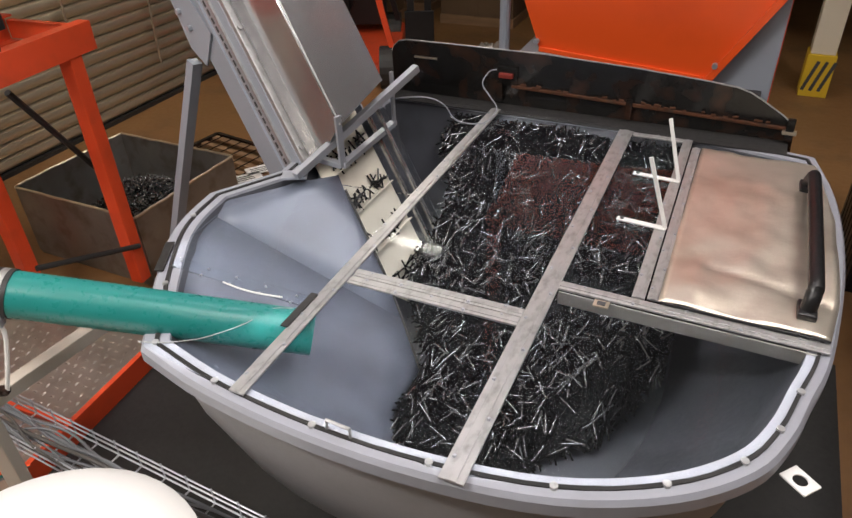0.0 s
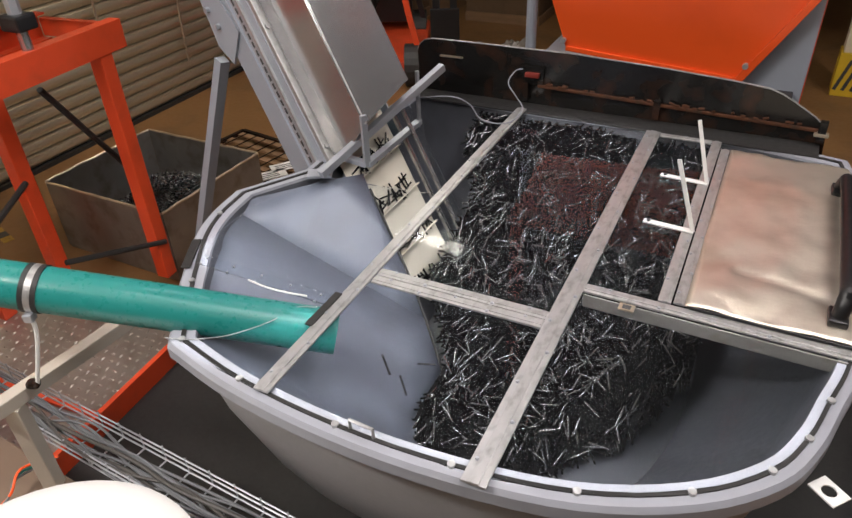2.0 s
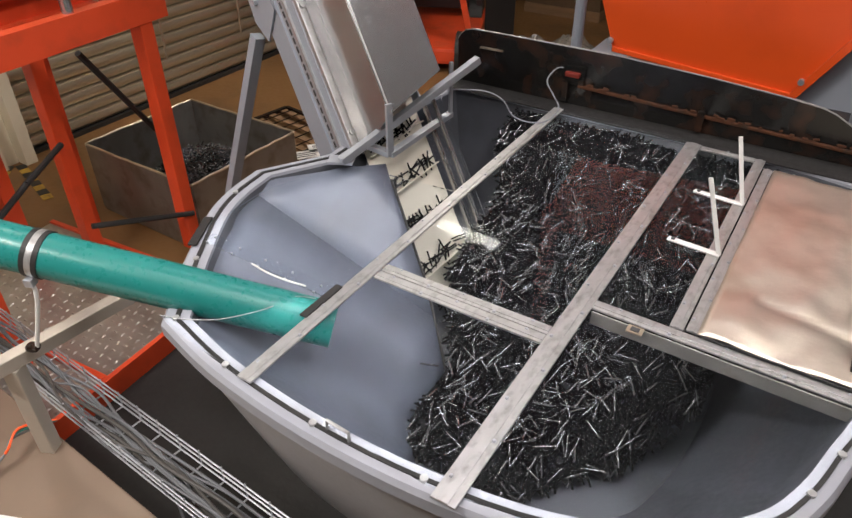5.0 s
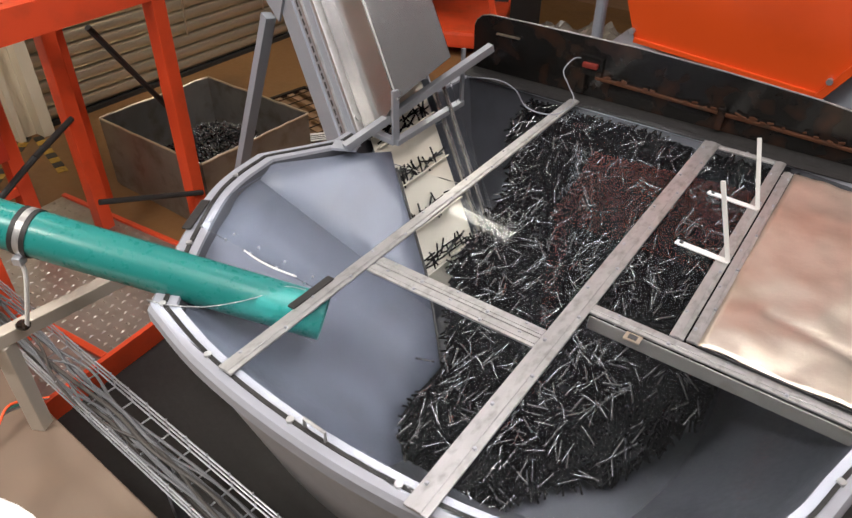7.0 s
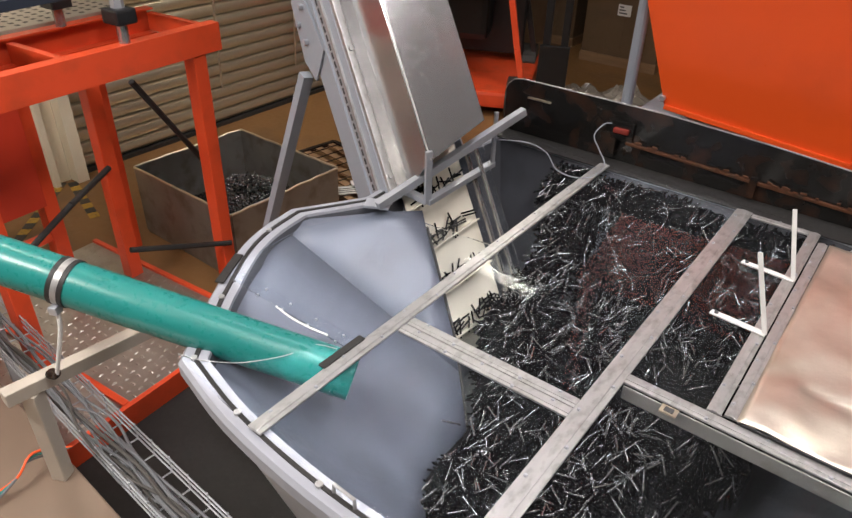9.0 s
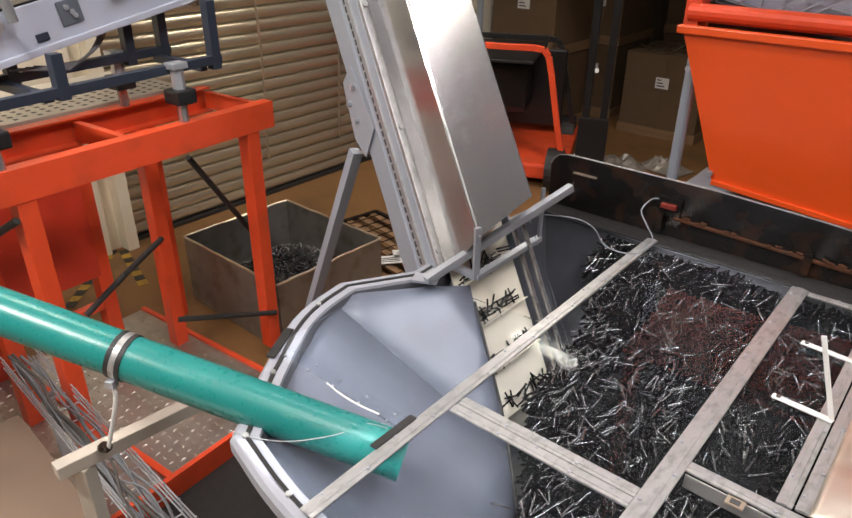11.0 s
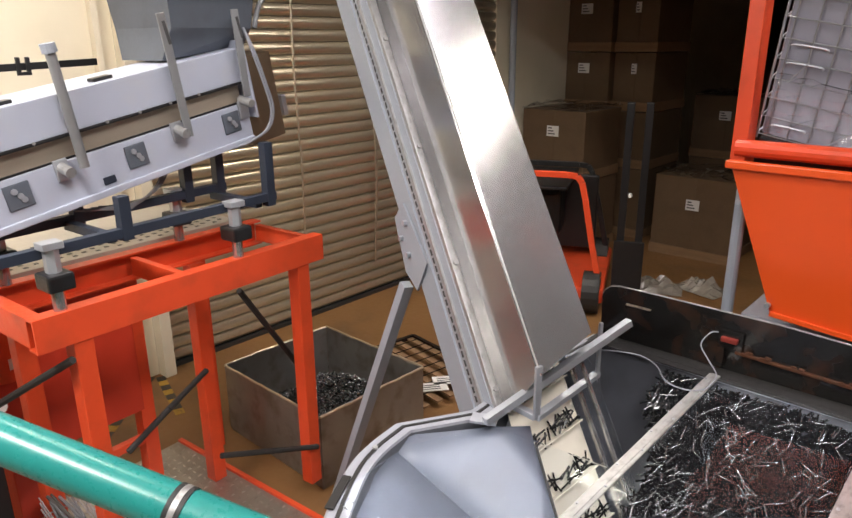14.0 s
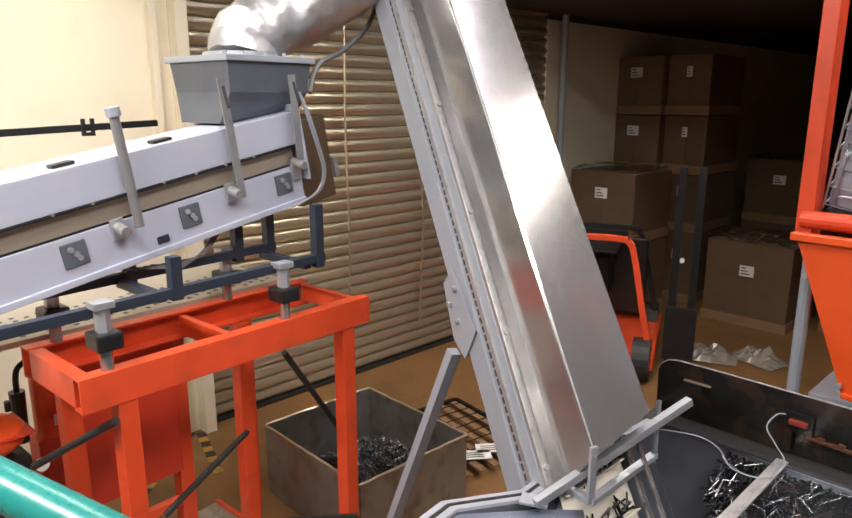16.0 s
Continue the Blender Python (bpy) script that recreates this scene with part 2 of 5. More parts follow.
def thing(name, m, label, category, group="", kind=""):
    ob = new(name)
    ob.empty_display_size = 0.1
    ob.matrix_world = m
    return tagged(ob, label, category, group, kind)


def single(name, bm, material, m, label, category="", group="", kind="", smooth=False):
    ob = new(name, mesh(name, bm, material, smooth))
    ob.matrix_world = m
    return tagged(ob, label, category, group, kind)


def B():
    return bmesh.new()


# The tub, the lid and the building share one heading: x across the lid, y along its long strips.
FR = pose(-0.124, 1.441, 0, 0, 0, -26.1)
LID = 1.01


def local(m, *p):
    return tuple(m @ Vector(p))


# ---------------------------------------------------------------- the building
def building():
    single("floor", box(B(), -9, 9, -6, 16, -0.2, 0), FLOOR, FR, "brown coated concrete workshop floor with dark stains", "floor", kind="structure")
    single("ceiling", box(B(), -9, 9, -6, 16, 7.3, 7.45), CEIL, FR, "dark workshop ceiling", "ceiling", kind="structure")
    # Added dark sheet: paints the tub's shade and the dark ground around it.
    single("shade_sheet", prism(B(), [(-1.35, -1.7), (1.55, -1.7), (1.55, 1.4), (-0.7, 1.4), (-0.7, 0.55), (-1.35, 0.3)], 0.0, 0.008), RUBBER, FR, "black sheet painting shade and dark ground under the hopper", "mat")
    bm = box(B(), -3.75, -3.6, -6, 0.80, 0, 7.3)
    single("wall_west", bm, WALL, FR, "cream painted panel wall beside the roller shutter", "wall", kind="structure")
    bm = box(B(), -3.8, -3.62, 4.75, 16, 0, 3.05)
    single("wall_west_rear", bm, WALL, FR, "pale painted wall in the rear store", "wall", kind="structure")
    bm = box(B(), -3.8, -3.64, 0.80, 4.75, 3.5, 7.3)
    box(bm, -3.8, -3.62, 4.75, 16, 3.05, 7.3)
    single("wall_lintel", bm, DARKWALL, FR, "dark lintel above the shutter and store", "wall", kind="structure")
    # Front edge is drawn forward out of view to keep lamp light off the store.
    single("ceiling_store", box(B(), -3.6, 7.5, 3.6, 13.5, 3.1, 3.25), DARKWALL, FR, "low dark store ceiling, drawn forward unseen to block lamp light", "ceiling", kind="structure")
    single("wall_north", box(B(), -3.62, 9, 13.5, 13.7, 0, 7.3), DARKWALL, FR, "rear wall of the store, near-black for its dimness", "wall", kind="structure")
    single("wall_east", box(B(), 7.5, 7.7, -6, 13.5, 0, 7.3), DARKWALL, FR, "side wall of the workshop, near-black for its dimness", "wall", kind="structure")
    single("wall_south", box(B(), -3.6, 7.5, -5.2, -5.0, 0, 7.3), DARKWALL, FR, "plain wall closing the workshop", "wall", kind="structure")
    for a, b in (((-2.8, 2.94), (-3.03, 3.68)), ((-2.97, 3.7), (-2.53, 3.3))):
        tape = thing("floor_tape", Matrix.Identity(4), "worn yellow and black hazard tape on the floor", "tape", "hazard tapes")
        p, q = Vector((*a, 0.002)), Vector((*b, 0.002))
        count = int((q - p).length / 0.07)
        for k in range(count):
            part("tape_stripe", bar(B(), p.lerp(q, k / count), p.lerp(q, (k + 0.96) / count), 0.06, 0.003, (0, 0, 1), 0.0), YELLOW_WORN if k % 2 else BLACK, tape)
    # trims: door frame beside the cream wall, dark pipe beside the rear wall
    bm = box(B(), -3.6, -3.54, 0.66, 0.7, 0, 4.2, None, 0.004)
    box(bm, -3.6, -3.5, 0.8, 0.88, 0, 4.2, None, 0.004)
    single("trim", bm, WALL, FR, "cream upright door frame profiles", "trim", kind="structure")
    bm = rod(B(), (-3.55, 4.95, 0), (-3.55, 4.95, 4.2), 0.035)
    single("wall_pipe", bm, GREY_PAINT, FR, "grey upright pipe on the wall", "pipe", smooth=True)
    # roller shutter
    sh = thing("roller_shutter", FR @ pose(-3.66, 0.88, 0), "closed roller shutter of shiny horizontal metal slats", "shutter")
    bm = B()
    pitch, prof = 0.092, [(0, 0), (0.018, 0.01), (0.034, 0.03), (0.038, 0.055), (0.026, 0.08), (0.004, 0.088)]
    lo = [bm.verts.new((x, 0, z)) for x, z in prof]
    hi = [bm.verts.new((x, 3.87, z)) for x, z in prof]
    back = [bm.verts.new((-0.012, 0, 0)), bm.verts.new((-0.012, 3.87, 0)), bm.verts.new((-0.012, 0, 0.088)), bm.verts.new((-0.012, 3.87, 0.088))]
    for i in range(len(prof) - 1):
        bm.faces.new((lo[i], hi[i], hi[i + 1], lo[i + 1]))
    bm.faces.new((back[0], back[1], hi[0], lo[0]))
    bm.faces.new((back[0], back[2], back[3], back[1]))
    bm.faces.new((lo[-1], hi[-1], back[3], back[2]))
    slat = mesh("slat", bm, SLAT, True)
    for i in range(38):
        ob = new("slat", slat)
        ob.parent = sh
        ob.matrix_basis = pose(0, 0, 0.03 + i * pitch, 0, 0, 0)
    part("bottom_bar", box(B(), -0.012, 0.05, 0, 3.87, 0, 0.03), RUBBER, sh)
    # cords hanging in front of the shutter
    for q, z0, wob in ((2.12, 0.33, 0.012), (2.92, 0.33, 0.02)):
        pts = [(-3.55 + 0.004 * math.sin(k), q + wob * math.sin(k * 0.9) * (k / 12), 3.4 - (3.4 - z0) * k / 12) for k in range(13)]
        single("hanging_cord", tube(B(), smooth_path(pts, 4), 0.009, 6), EDGE, FR, "pale twisted cord hanging before the shutter", "cord")


# ---------------------------------------------------------------- tub with lid
RIM_OUT = [(-0.341, -0.469), (-0.1, -0.525), (0.2, -0.553), (0.489, -0.545), (0.75, -0.5), (0.96, -0.405), (1.1, -0.283), (1.165, -0.16),
           (1.205, -0.02), (1.248, 0.15), (1.285, 0.5), (1.29, 0.8), (1.27, 1.05), (1.22, 1.3), (0.9, 1.36), (0.4, 1.37), (0.0, 1.37), (-0.58, 1.385),
           (-0.6, 0.9), (-0.58, 0.5), (-0.72, 0.26), (-0.695, 0.1), (-0.64, -0.04), (-0.505, -0.25)]


def rounded(outline, keep, steps=4):
    """The outline with its bends rounded, but for the kept corners."""
    n, out = len(outline), []
    for i in range(n):
        p0, p1, p2, p3 = (Vector(outline[(i + k) % n]) for k in (-1, 0, 1, 2))
        if i in keep:
            p0 = p1 - (p2 - p1)
        if (i + 1) % n in keep:
            p3 = p2 + (p2 - p1)
        for k in range(steps):
            t = k / steps
            q = 0.5 * (2 * p1 + (p2 - p0) * t + (2 * p0 - 5 * p1 + 4 * p2 - p3) * t * t + (3 * p1 - p0 - 3 * p2 + p3) * t ** 3)
            out.append((q.x, q.y))
    return out


SCREWS = list(RIM_OUT[:12]) + [RIM_OUT[21], RIM_OUT[23]]
RIM_OUT = rounded(RIM_OUT, (0, 13, 17, 19, 20, 23))


def scaled(outline, k, dx=0.0, dy=0.0, centre=(0.42, 0.3)):
    return [(centre[0] + (x - centre[0]) * k + dx, centre[1] + (y - centre[1]) * k + dy) for x, y in outline]


def loft(bm, rings, cap=True):
    vs = [[bm.verts.new((x, y, z)) for x, y in o] for o, z in rings]
    n = len(vs[0])
    for u, w in zip(vs, vs[1:]):
        for i in range(n):
            bm.faces.new((u[i], u[(i + 1) % n], w[(i + 1) % n], w[i]))
    if cap:
        bm.faces.new(vs[-1])
    return bm


def tub():
    t = thing("hopper_tub", FR, "large pale grey plastic hopper tub on a steel stand", "hopper")
    out = [(scaled(RIM_OUT, 0.955), 0.985), (scaled(RIM_OUT, 0.9), 0.72), (scaled(RIM_OUT, 0.8), 0.43), (scaled(RIM_OUT, 0.72), 0.32)]
    part("shell", loft(B(), out), TUB_OUT, t, "pale plastic outer shell", True)
    inn = [(scaled(RIM_OUT, 0.93), 0.99), (scaled(RIM_OUT, 0.86), 0.75), (scaled(RIM_OUT, 0.52, 0.02, 0.05), 0.43)]
    part("lining", loft(B(), inn), LINING, t, "dark grey inner lining", True)
    ring = [(scaled(RIM_OUT, 0.93), 0.988), (scaled(RIM_OUT, 0.932), 1.0), (scaled(RIM_OUT, 0.99), 1.0), (scaled(RIM_OUT, 1.0), 0.988), (scaled(RIM_OUT, 1.0), 0.955),
            (scaled(RIM_OUT, 0.985), 0.945), (scaled(RIM_OUT, 0.95), 0.95)]
    part("rim", loft(B(), ring, False), RIM, t, "rounded pale rim", True)
    # dark gasket groove on the rim
    g = [(scaled(RIM_OUT, 0.955), 0.999), (scaled(RIM_OUT, 0.955), 1.004), (scaled(RIM_OUT, 0.966), 1.004), (scaled(RIM_OUT, 0.966), 0.999)]
    part("gasket", loft(B(), g, False), RUBBER, t, "thin dark gasket")
    for x, y in scaled(SCREWS, 0.962):
        part("rim_screw", rod(B(), (x, y, 1.0), (x, y, 1.008), 0.009, 8), ALU, t)
    # the bent guide sheet beside the belt
    bm = B()
    rim = [(0.22, -0.52, 0.985), (-0.06, -0.48, 0.985), (-0.30, -0.43, 0.985), (-0.455, -0.22, 0.985), (-0.595, -0.025, 0.985), (-0.655, 0.17, 0.985), (-0.63, 0.27, 0.985), (-0.47, 0.47, 0.985), (-0.37, 0.57, 0.985)]
    low = [(0.26, -0.20, 0.50), (0.18, -0.10, 0.49), (0.155, 0.0, 0.48), (0.15, 0.09, 0.48), (0.12, 0.19, 0.50), (-0.01, 0.32, 0.60), (-0.10, 0.40, 0.68), (-0.22, 0.48, 0.80), (-0.345, 0.56, 0.93)]
    sags = (0.012, 0.012, 0.012, 0.01, 0.005, 0.0, 0.0, 0.0, 0.0)
    for first, last in ((0, 5), (5, 8)):
        rows = []
        for k in range(7):
            f = k / 6
            row = []
            for a, b, sag in list(zip(rim, low, sags))[first:last + 1]:
                p = Vector(a).lerp(Vector(b), f)
                p.z -= sag * math.sin(math.pi * f)
                row.append(bm.verts.new(p))
            rows.append(row)
        for a, b in zip(rows, rows[1:]):
            for i in range(len(a) - 1):
                bm.faces.new((a[i], a[i + 1], b[i + 1], b[i]))
    ob = part("guide_sheet", bm, GREY_PLASTIC, t, "bent grey guide sheet with a dark cut edge", True)
    ob.modifiers.new("thick", "SOLIDIFY").thickness = 0.006
    part("sheet_edge", tube(B(), [(x + 0.003, y + 0.003, z) for x, y, z in low], 0.005, 6), RUBBER, t, "dark cut edge")
    # lifting lugs
    for x, y, z, turn, size in ((1.19, -0.21, 0.94, -40, 0.45), (-0.60, -0.06, 0.96, 115, 0.5)):
        bm = B()
        n = 20
        ring = [bm.verts.new((0.034 * math.cos(6.2832 * k / n), 0.034 * math.sin(6.2832 * k / n), 0)) for k in range(n)]
        outer = [bm.verts.new((max(-0.07, min(0.07, 0.11 * math.cos(6.2832 * k / n))), max(-0.055, min(0.055, 0.09 * math.sin(6.2832 * k / n))), 0)) for k in range(n)]
        for k in range(n):
            bm.faces.new((ring[k], ring[(k + 1) % n], outer[(k + 1) % n], outer[k]))
        ob = part("lifting_lug", bm, WHITE, t, "pale lifting lug with a round hole", at=pose(x, y, z, 0, 0, turn) @ Matrix.Scale(size, 4))
        ob.modifiers.new("thick", "SOLIDIFY").thickness = 0.008
    # stand
    for x, y in ((-0.2, -0.02), (0.85, -0.15), (0.85, 0.75), (0.0, 0.75)):
        part("leg", bar(B(), (x, y, 0.06), (x, y, 0.42), 0.05, 0.05, (1, 0, 0)), GREY_PAINT, t)
        part("castor", rod(B(), (x - 0.02, y, 0.06), (x + 0.02, y, 0.06), 0.06, 16), RUBBER, t)
    for a, b in (((-0.2, -0.02, 0.2), (0.85, -0.15, 0.2)), ((-0.2, -0.02, 0.2), (0.0, 0.75, 0.2))):
        part("stretcher", bar(B(), a, b, 0.04, 0.04), GREY_PAINT, t)


def strip(name, parent, a, b, w, z=LID, label="", screws=0.12, h=0.006):
    a, b = Vector((*a, z)), Vector((*b, z))
    ob = part(name, bar(B(), a, b, w, h, (0, 0, 1), 0.0015), ALU, parent, label)
    part("ridge", bar(B(), a + Vector((0, 0, h / 2)), b + Vector((0, 0, h / 2)), w * 0.42, 0.005, (0, 0, 1), 0.0015), ALU, ob)
    n = max(1, int((b - a).length / screws))
    for k in range(n):
        p = a.lerp(b, (k + 0.5) / n) + (b - a).normalized().cross(Vector((0, 0, 1))) * (w * 0.28 * (1 if k % 2 else -1))
        bm = B()
        bmesh.ops.create_cone(bm, cap_ends=True, segments=8, radius1=0.006, radius2=0.0035, depth=0.005, matrix=Matrix.Translation(p + Vector((0, 0, h / 2 + 0.002))))
        part("screw", bm, GALV, ob)
    return ob


def lid():
    t = thing("plexiglass_cover", FR, "clear plexiglass hopper lid framed with aluminium strips", "lid")

    def pane(outline, z=1.004):
        ob = part("pane", prism(B(), outline, z, z + 0.004), PLEXI, t, "clear plexiglass pane")
        ob.visible_shadow = False

    pane([(0.0, -0.5), (0.54, -0.525), (0.54, 0.0), (0.0, 0.0)])
    pane([(0.0, 0.004), (0.54, 0.004), (0.54, 1.3), (0.0, 1.3)])
    pane([(0.55, -0.52), (0.75, -0.47), (0.94, -0.38), (1.08, -0.26), (1.15, -0.1), (1.22, 0.16), (0.55, 0.17)])
    pane([(0.55, 0.18), (0.78, 0.18), (0.78, 1.25), (0.55, 1.25)])
    strip("frame_strip", t, (-0.004, -0.51), (-0.018, 1.31), 0.042, label="scuffed aluminium strip")
    strip("frame_strip", t, (0.548, -0.545), (0.54, 1.27), 0.055, label="scuffed aluminium strip", z=LID + 0.001)
    strip("frame_strip", t, (0.018, 0.017), (0.517, 0.017), 0.034, screws=0.09)
    strip("frame_strip", t, (0.018, -0.02), (0.517, -0.02), 0.034, screws=0.09)
    strip("frame_strip", t, (0.573, 0.175), (1.235, 0.16), 0.036)
    strip("frame_strip", t, (0.779, 0.195), (0.775, 1.262), 0.034, screws=0.2)
    strip("hinge_leaf", t, (0.816, 0.2), (0.812, 1.2), 0.03, screws=0.1, label="piano hinge leaf")
    strip("frame_strip", t, (0.57, 1.25), (0.757, 1.25), 0.03)
    # turned-down lip under the right cross strip
    part("lip", bar(B(), (0.575, 0.152, 0.985), (1.21, 0.137, 0.985), 0.004, 0.04), CRATE, t, "narrow dull folded lip")
    part("tag_plate", box(B(), 0.675, 0.715, 0.118, 0.146, 1.009, 1.013), EDGE, t, "small brass tag")
    part("tag_mark", box(B(), 0.684, 0.706, 0.124, 0.140, 1.013, 1.0145), INK, t)
    # plexiglass cut out in an arc round the pipe inlet
    arc = [(-0.355, -0.455), (-0.304, -0.441), (-0.255, -0.415), (-0.211, -0.384), (-0.172, -0.338), (-0.142, -0.292), (-0.125, -0.25), (-0.11, -0.21), (-0.06, -0.19)]
    ob = part("inlet_pane", prism(B(), [(-0.026, -0.19), (-0.026, -0.505), (-0.2, -0.485)] + arc, 1.004, 1.008), PLEXI, t, "clear plexiglass cut in an arc round the pipe")
    ob.visible_shadow = False
    part("cut_edge", tube(B(), smooth_path([(x, y, 1.006) for x, y in arc], 4), 0.0015, 6), ALU, ob, "polished cut edge", True)
    pane([(-0.026, -0.17), (-0.026, 0.5), (-0.45, 0.46), (-0.58, 0.18), (-0.57, -0.1), (-0.53, -0.155)], 1.002)
    # A white tube stands in for the highlight on the turned-up pane edge.
    lip = [(-0.31, -0.169), (-0.25, -0.182), (-0.2, -0.189), (-0.15, -0.192), (-0.09, -0.19)]
    part("lip_glint", tube(B(), smooth_path([(x, y, 1.012 + 0.006 * k) for k, (x, y) in enumerate(lip)], 4), 0.0026, 6), WHITE, t, "white tube painting the glint along the turned-up pane edge", True)
    for k in range(5):
        for dy in (-0.006, 0.026):
            x, y = -0.5 + 0.105 * k, -0.152 - 0.004 * k + dy
            part("seam_screw", rod(B(), (x, y, 1.006), (x, y, 1.012), 0.0035, 8), GALV, t)
    part("seam_strip", bar(B(), (-0.52, -0.135, 1.008), (-0.03, -0.152, 1.008), 0.045, 0.003), PLEXI, t, "clear joining strip").visible_shadow = False
    part("edge_tape", bar(B(), (-0.034, -0.27, 1.014), (-0.034, -0.12, 1.014), 0.022, 0.006), RUBBER, t, "black edge tape")
    part("edge_tape", bar(B(), (-0.53, -0.19, 1.007), (-0.605, -0.055, 1.007), 0.028, 0.006), RUBBER, t, "black edge tape")
    # small wire handle on the front
    pts = [(0.245, -0.515, 1.0), (0.245, -0.515, 1.03), (0.305, -0.518, 1.03), (0.305, -0.518, 1.0)]
    part("wire_handle", tube(B(), pts, 0.004, 8), ALU, t, "small wire handle")
    # steel flap on the right
    bm = B()
    rows = []
    for i in range(25):
        rows.append([])
        for j in range(61):
            x, y = 0.83 + (1.262 - 0.83) * i / 24, 0.19 + (1.19 - 0.19) * j / 60
            if y > 0.8:
                x = min(x, 1.262 - (y - 0.8) * 0.13)
            x -= max(0, 0.35 - y) * 0.15 * (i / 24)
            z = 1.019 - 0.007 * math.exp(-((y - 0.42 + 0.25 * (x - 0.9)) / 0.02) ** 2) * (x > 0.93) + 0.016 * noise.noise(Vector((x * 5, y * 4, 3))) + 0.005 * noise.noise(Vector((x * 17, y * 13, 1)))
            rows[-1].append(bm.verts.new((x, y, z)))
    for u, w in zip(rows, rows[1:]):
        for j in range(60):
            bm.faces.new((u[j], u[j + 1], w[j + 1], w[j]))
    flap = part("flap", bm, SHEET, t, "dented bare steel sheet flap", True)
    flap.modifiers.new("thick", "SOLIDIFY").thickness = 0.003
    bm = B()
    tube(bm, smooth_path([(1.18, 0.27, 1.03), (1.185, 0.29, 1.075), (1.187, 0.36, 1.09), (1.187, 0.88, 1.09), (1.185, 0.96, 1.075), (1.18, 0.985, 1.03)], 6), 0.02, 12)
    part("flap_handle", bm, BLACK, flap, "long black plastic grip handle", True)
    for y in (0.275, 0.98):
        part("handle_foot", box(B(), 1.157, 1.203, y - 0.035, y + 0.035, 1.02, 1.04, None, 0.006), BLACK, flap)
    part("flap_edge", bar(B(), (0.835, 0.186, 1.02), (1.235, 0.178, 1.02), 0.006, 0.006), BLACK, flap, "dark edge seal")
    # two bent flat brackets
    for y, x0, x1, tx, ty, tz in ((0.578, 0.644, 0.795, 0.715, 0.588, 1.235), (0.905, 0.634, 0.79, 0.722, 0.95, 1.215)):
        br = bar(B(), (x0, y, 1.018), (x1, y - 0.012, 1.018), 0.022, 0.004)
        bar(br, (x1 - 0.002, y - 0.012, 1.016), (tx, ty, tz), 0.013, 0.004, (0, 1, 0))
        ob = part("bracket", br, WHITE, t, "thin bent pale metal bracket")
        part("bracket_bolt", rod(B(), (x0 + 0.015, y, 1.02), (x0 + 0.015, y, 1.024), 0.006, 8), INK, ob)


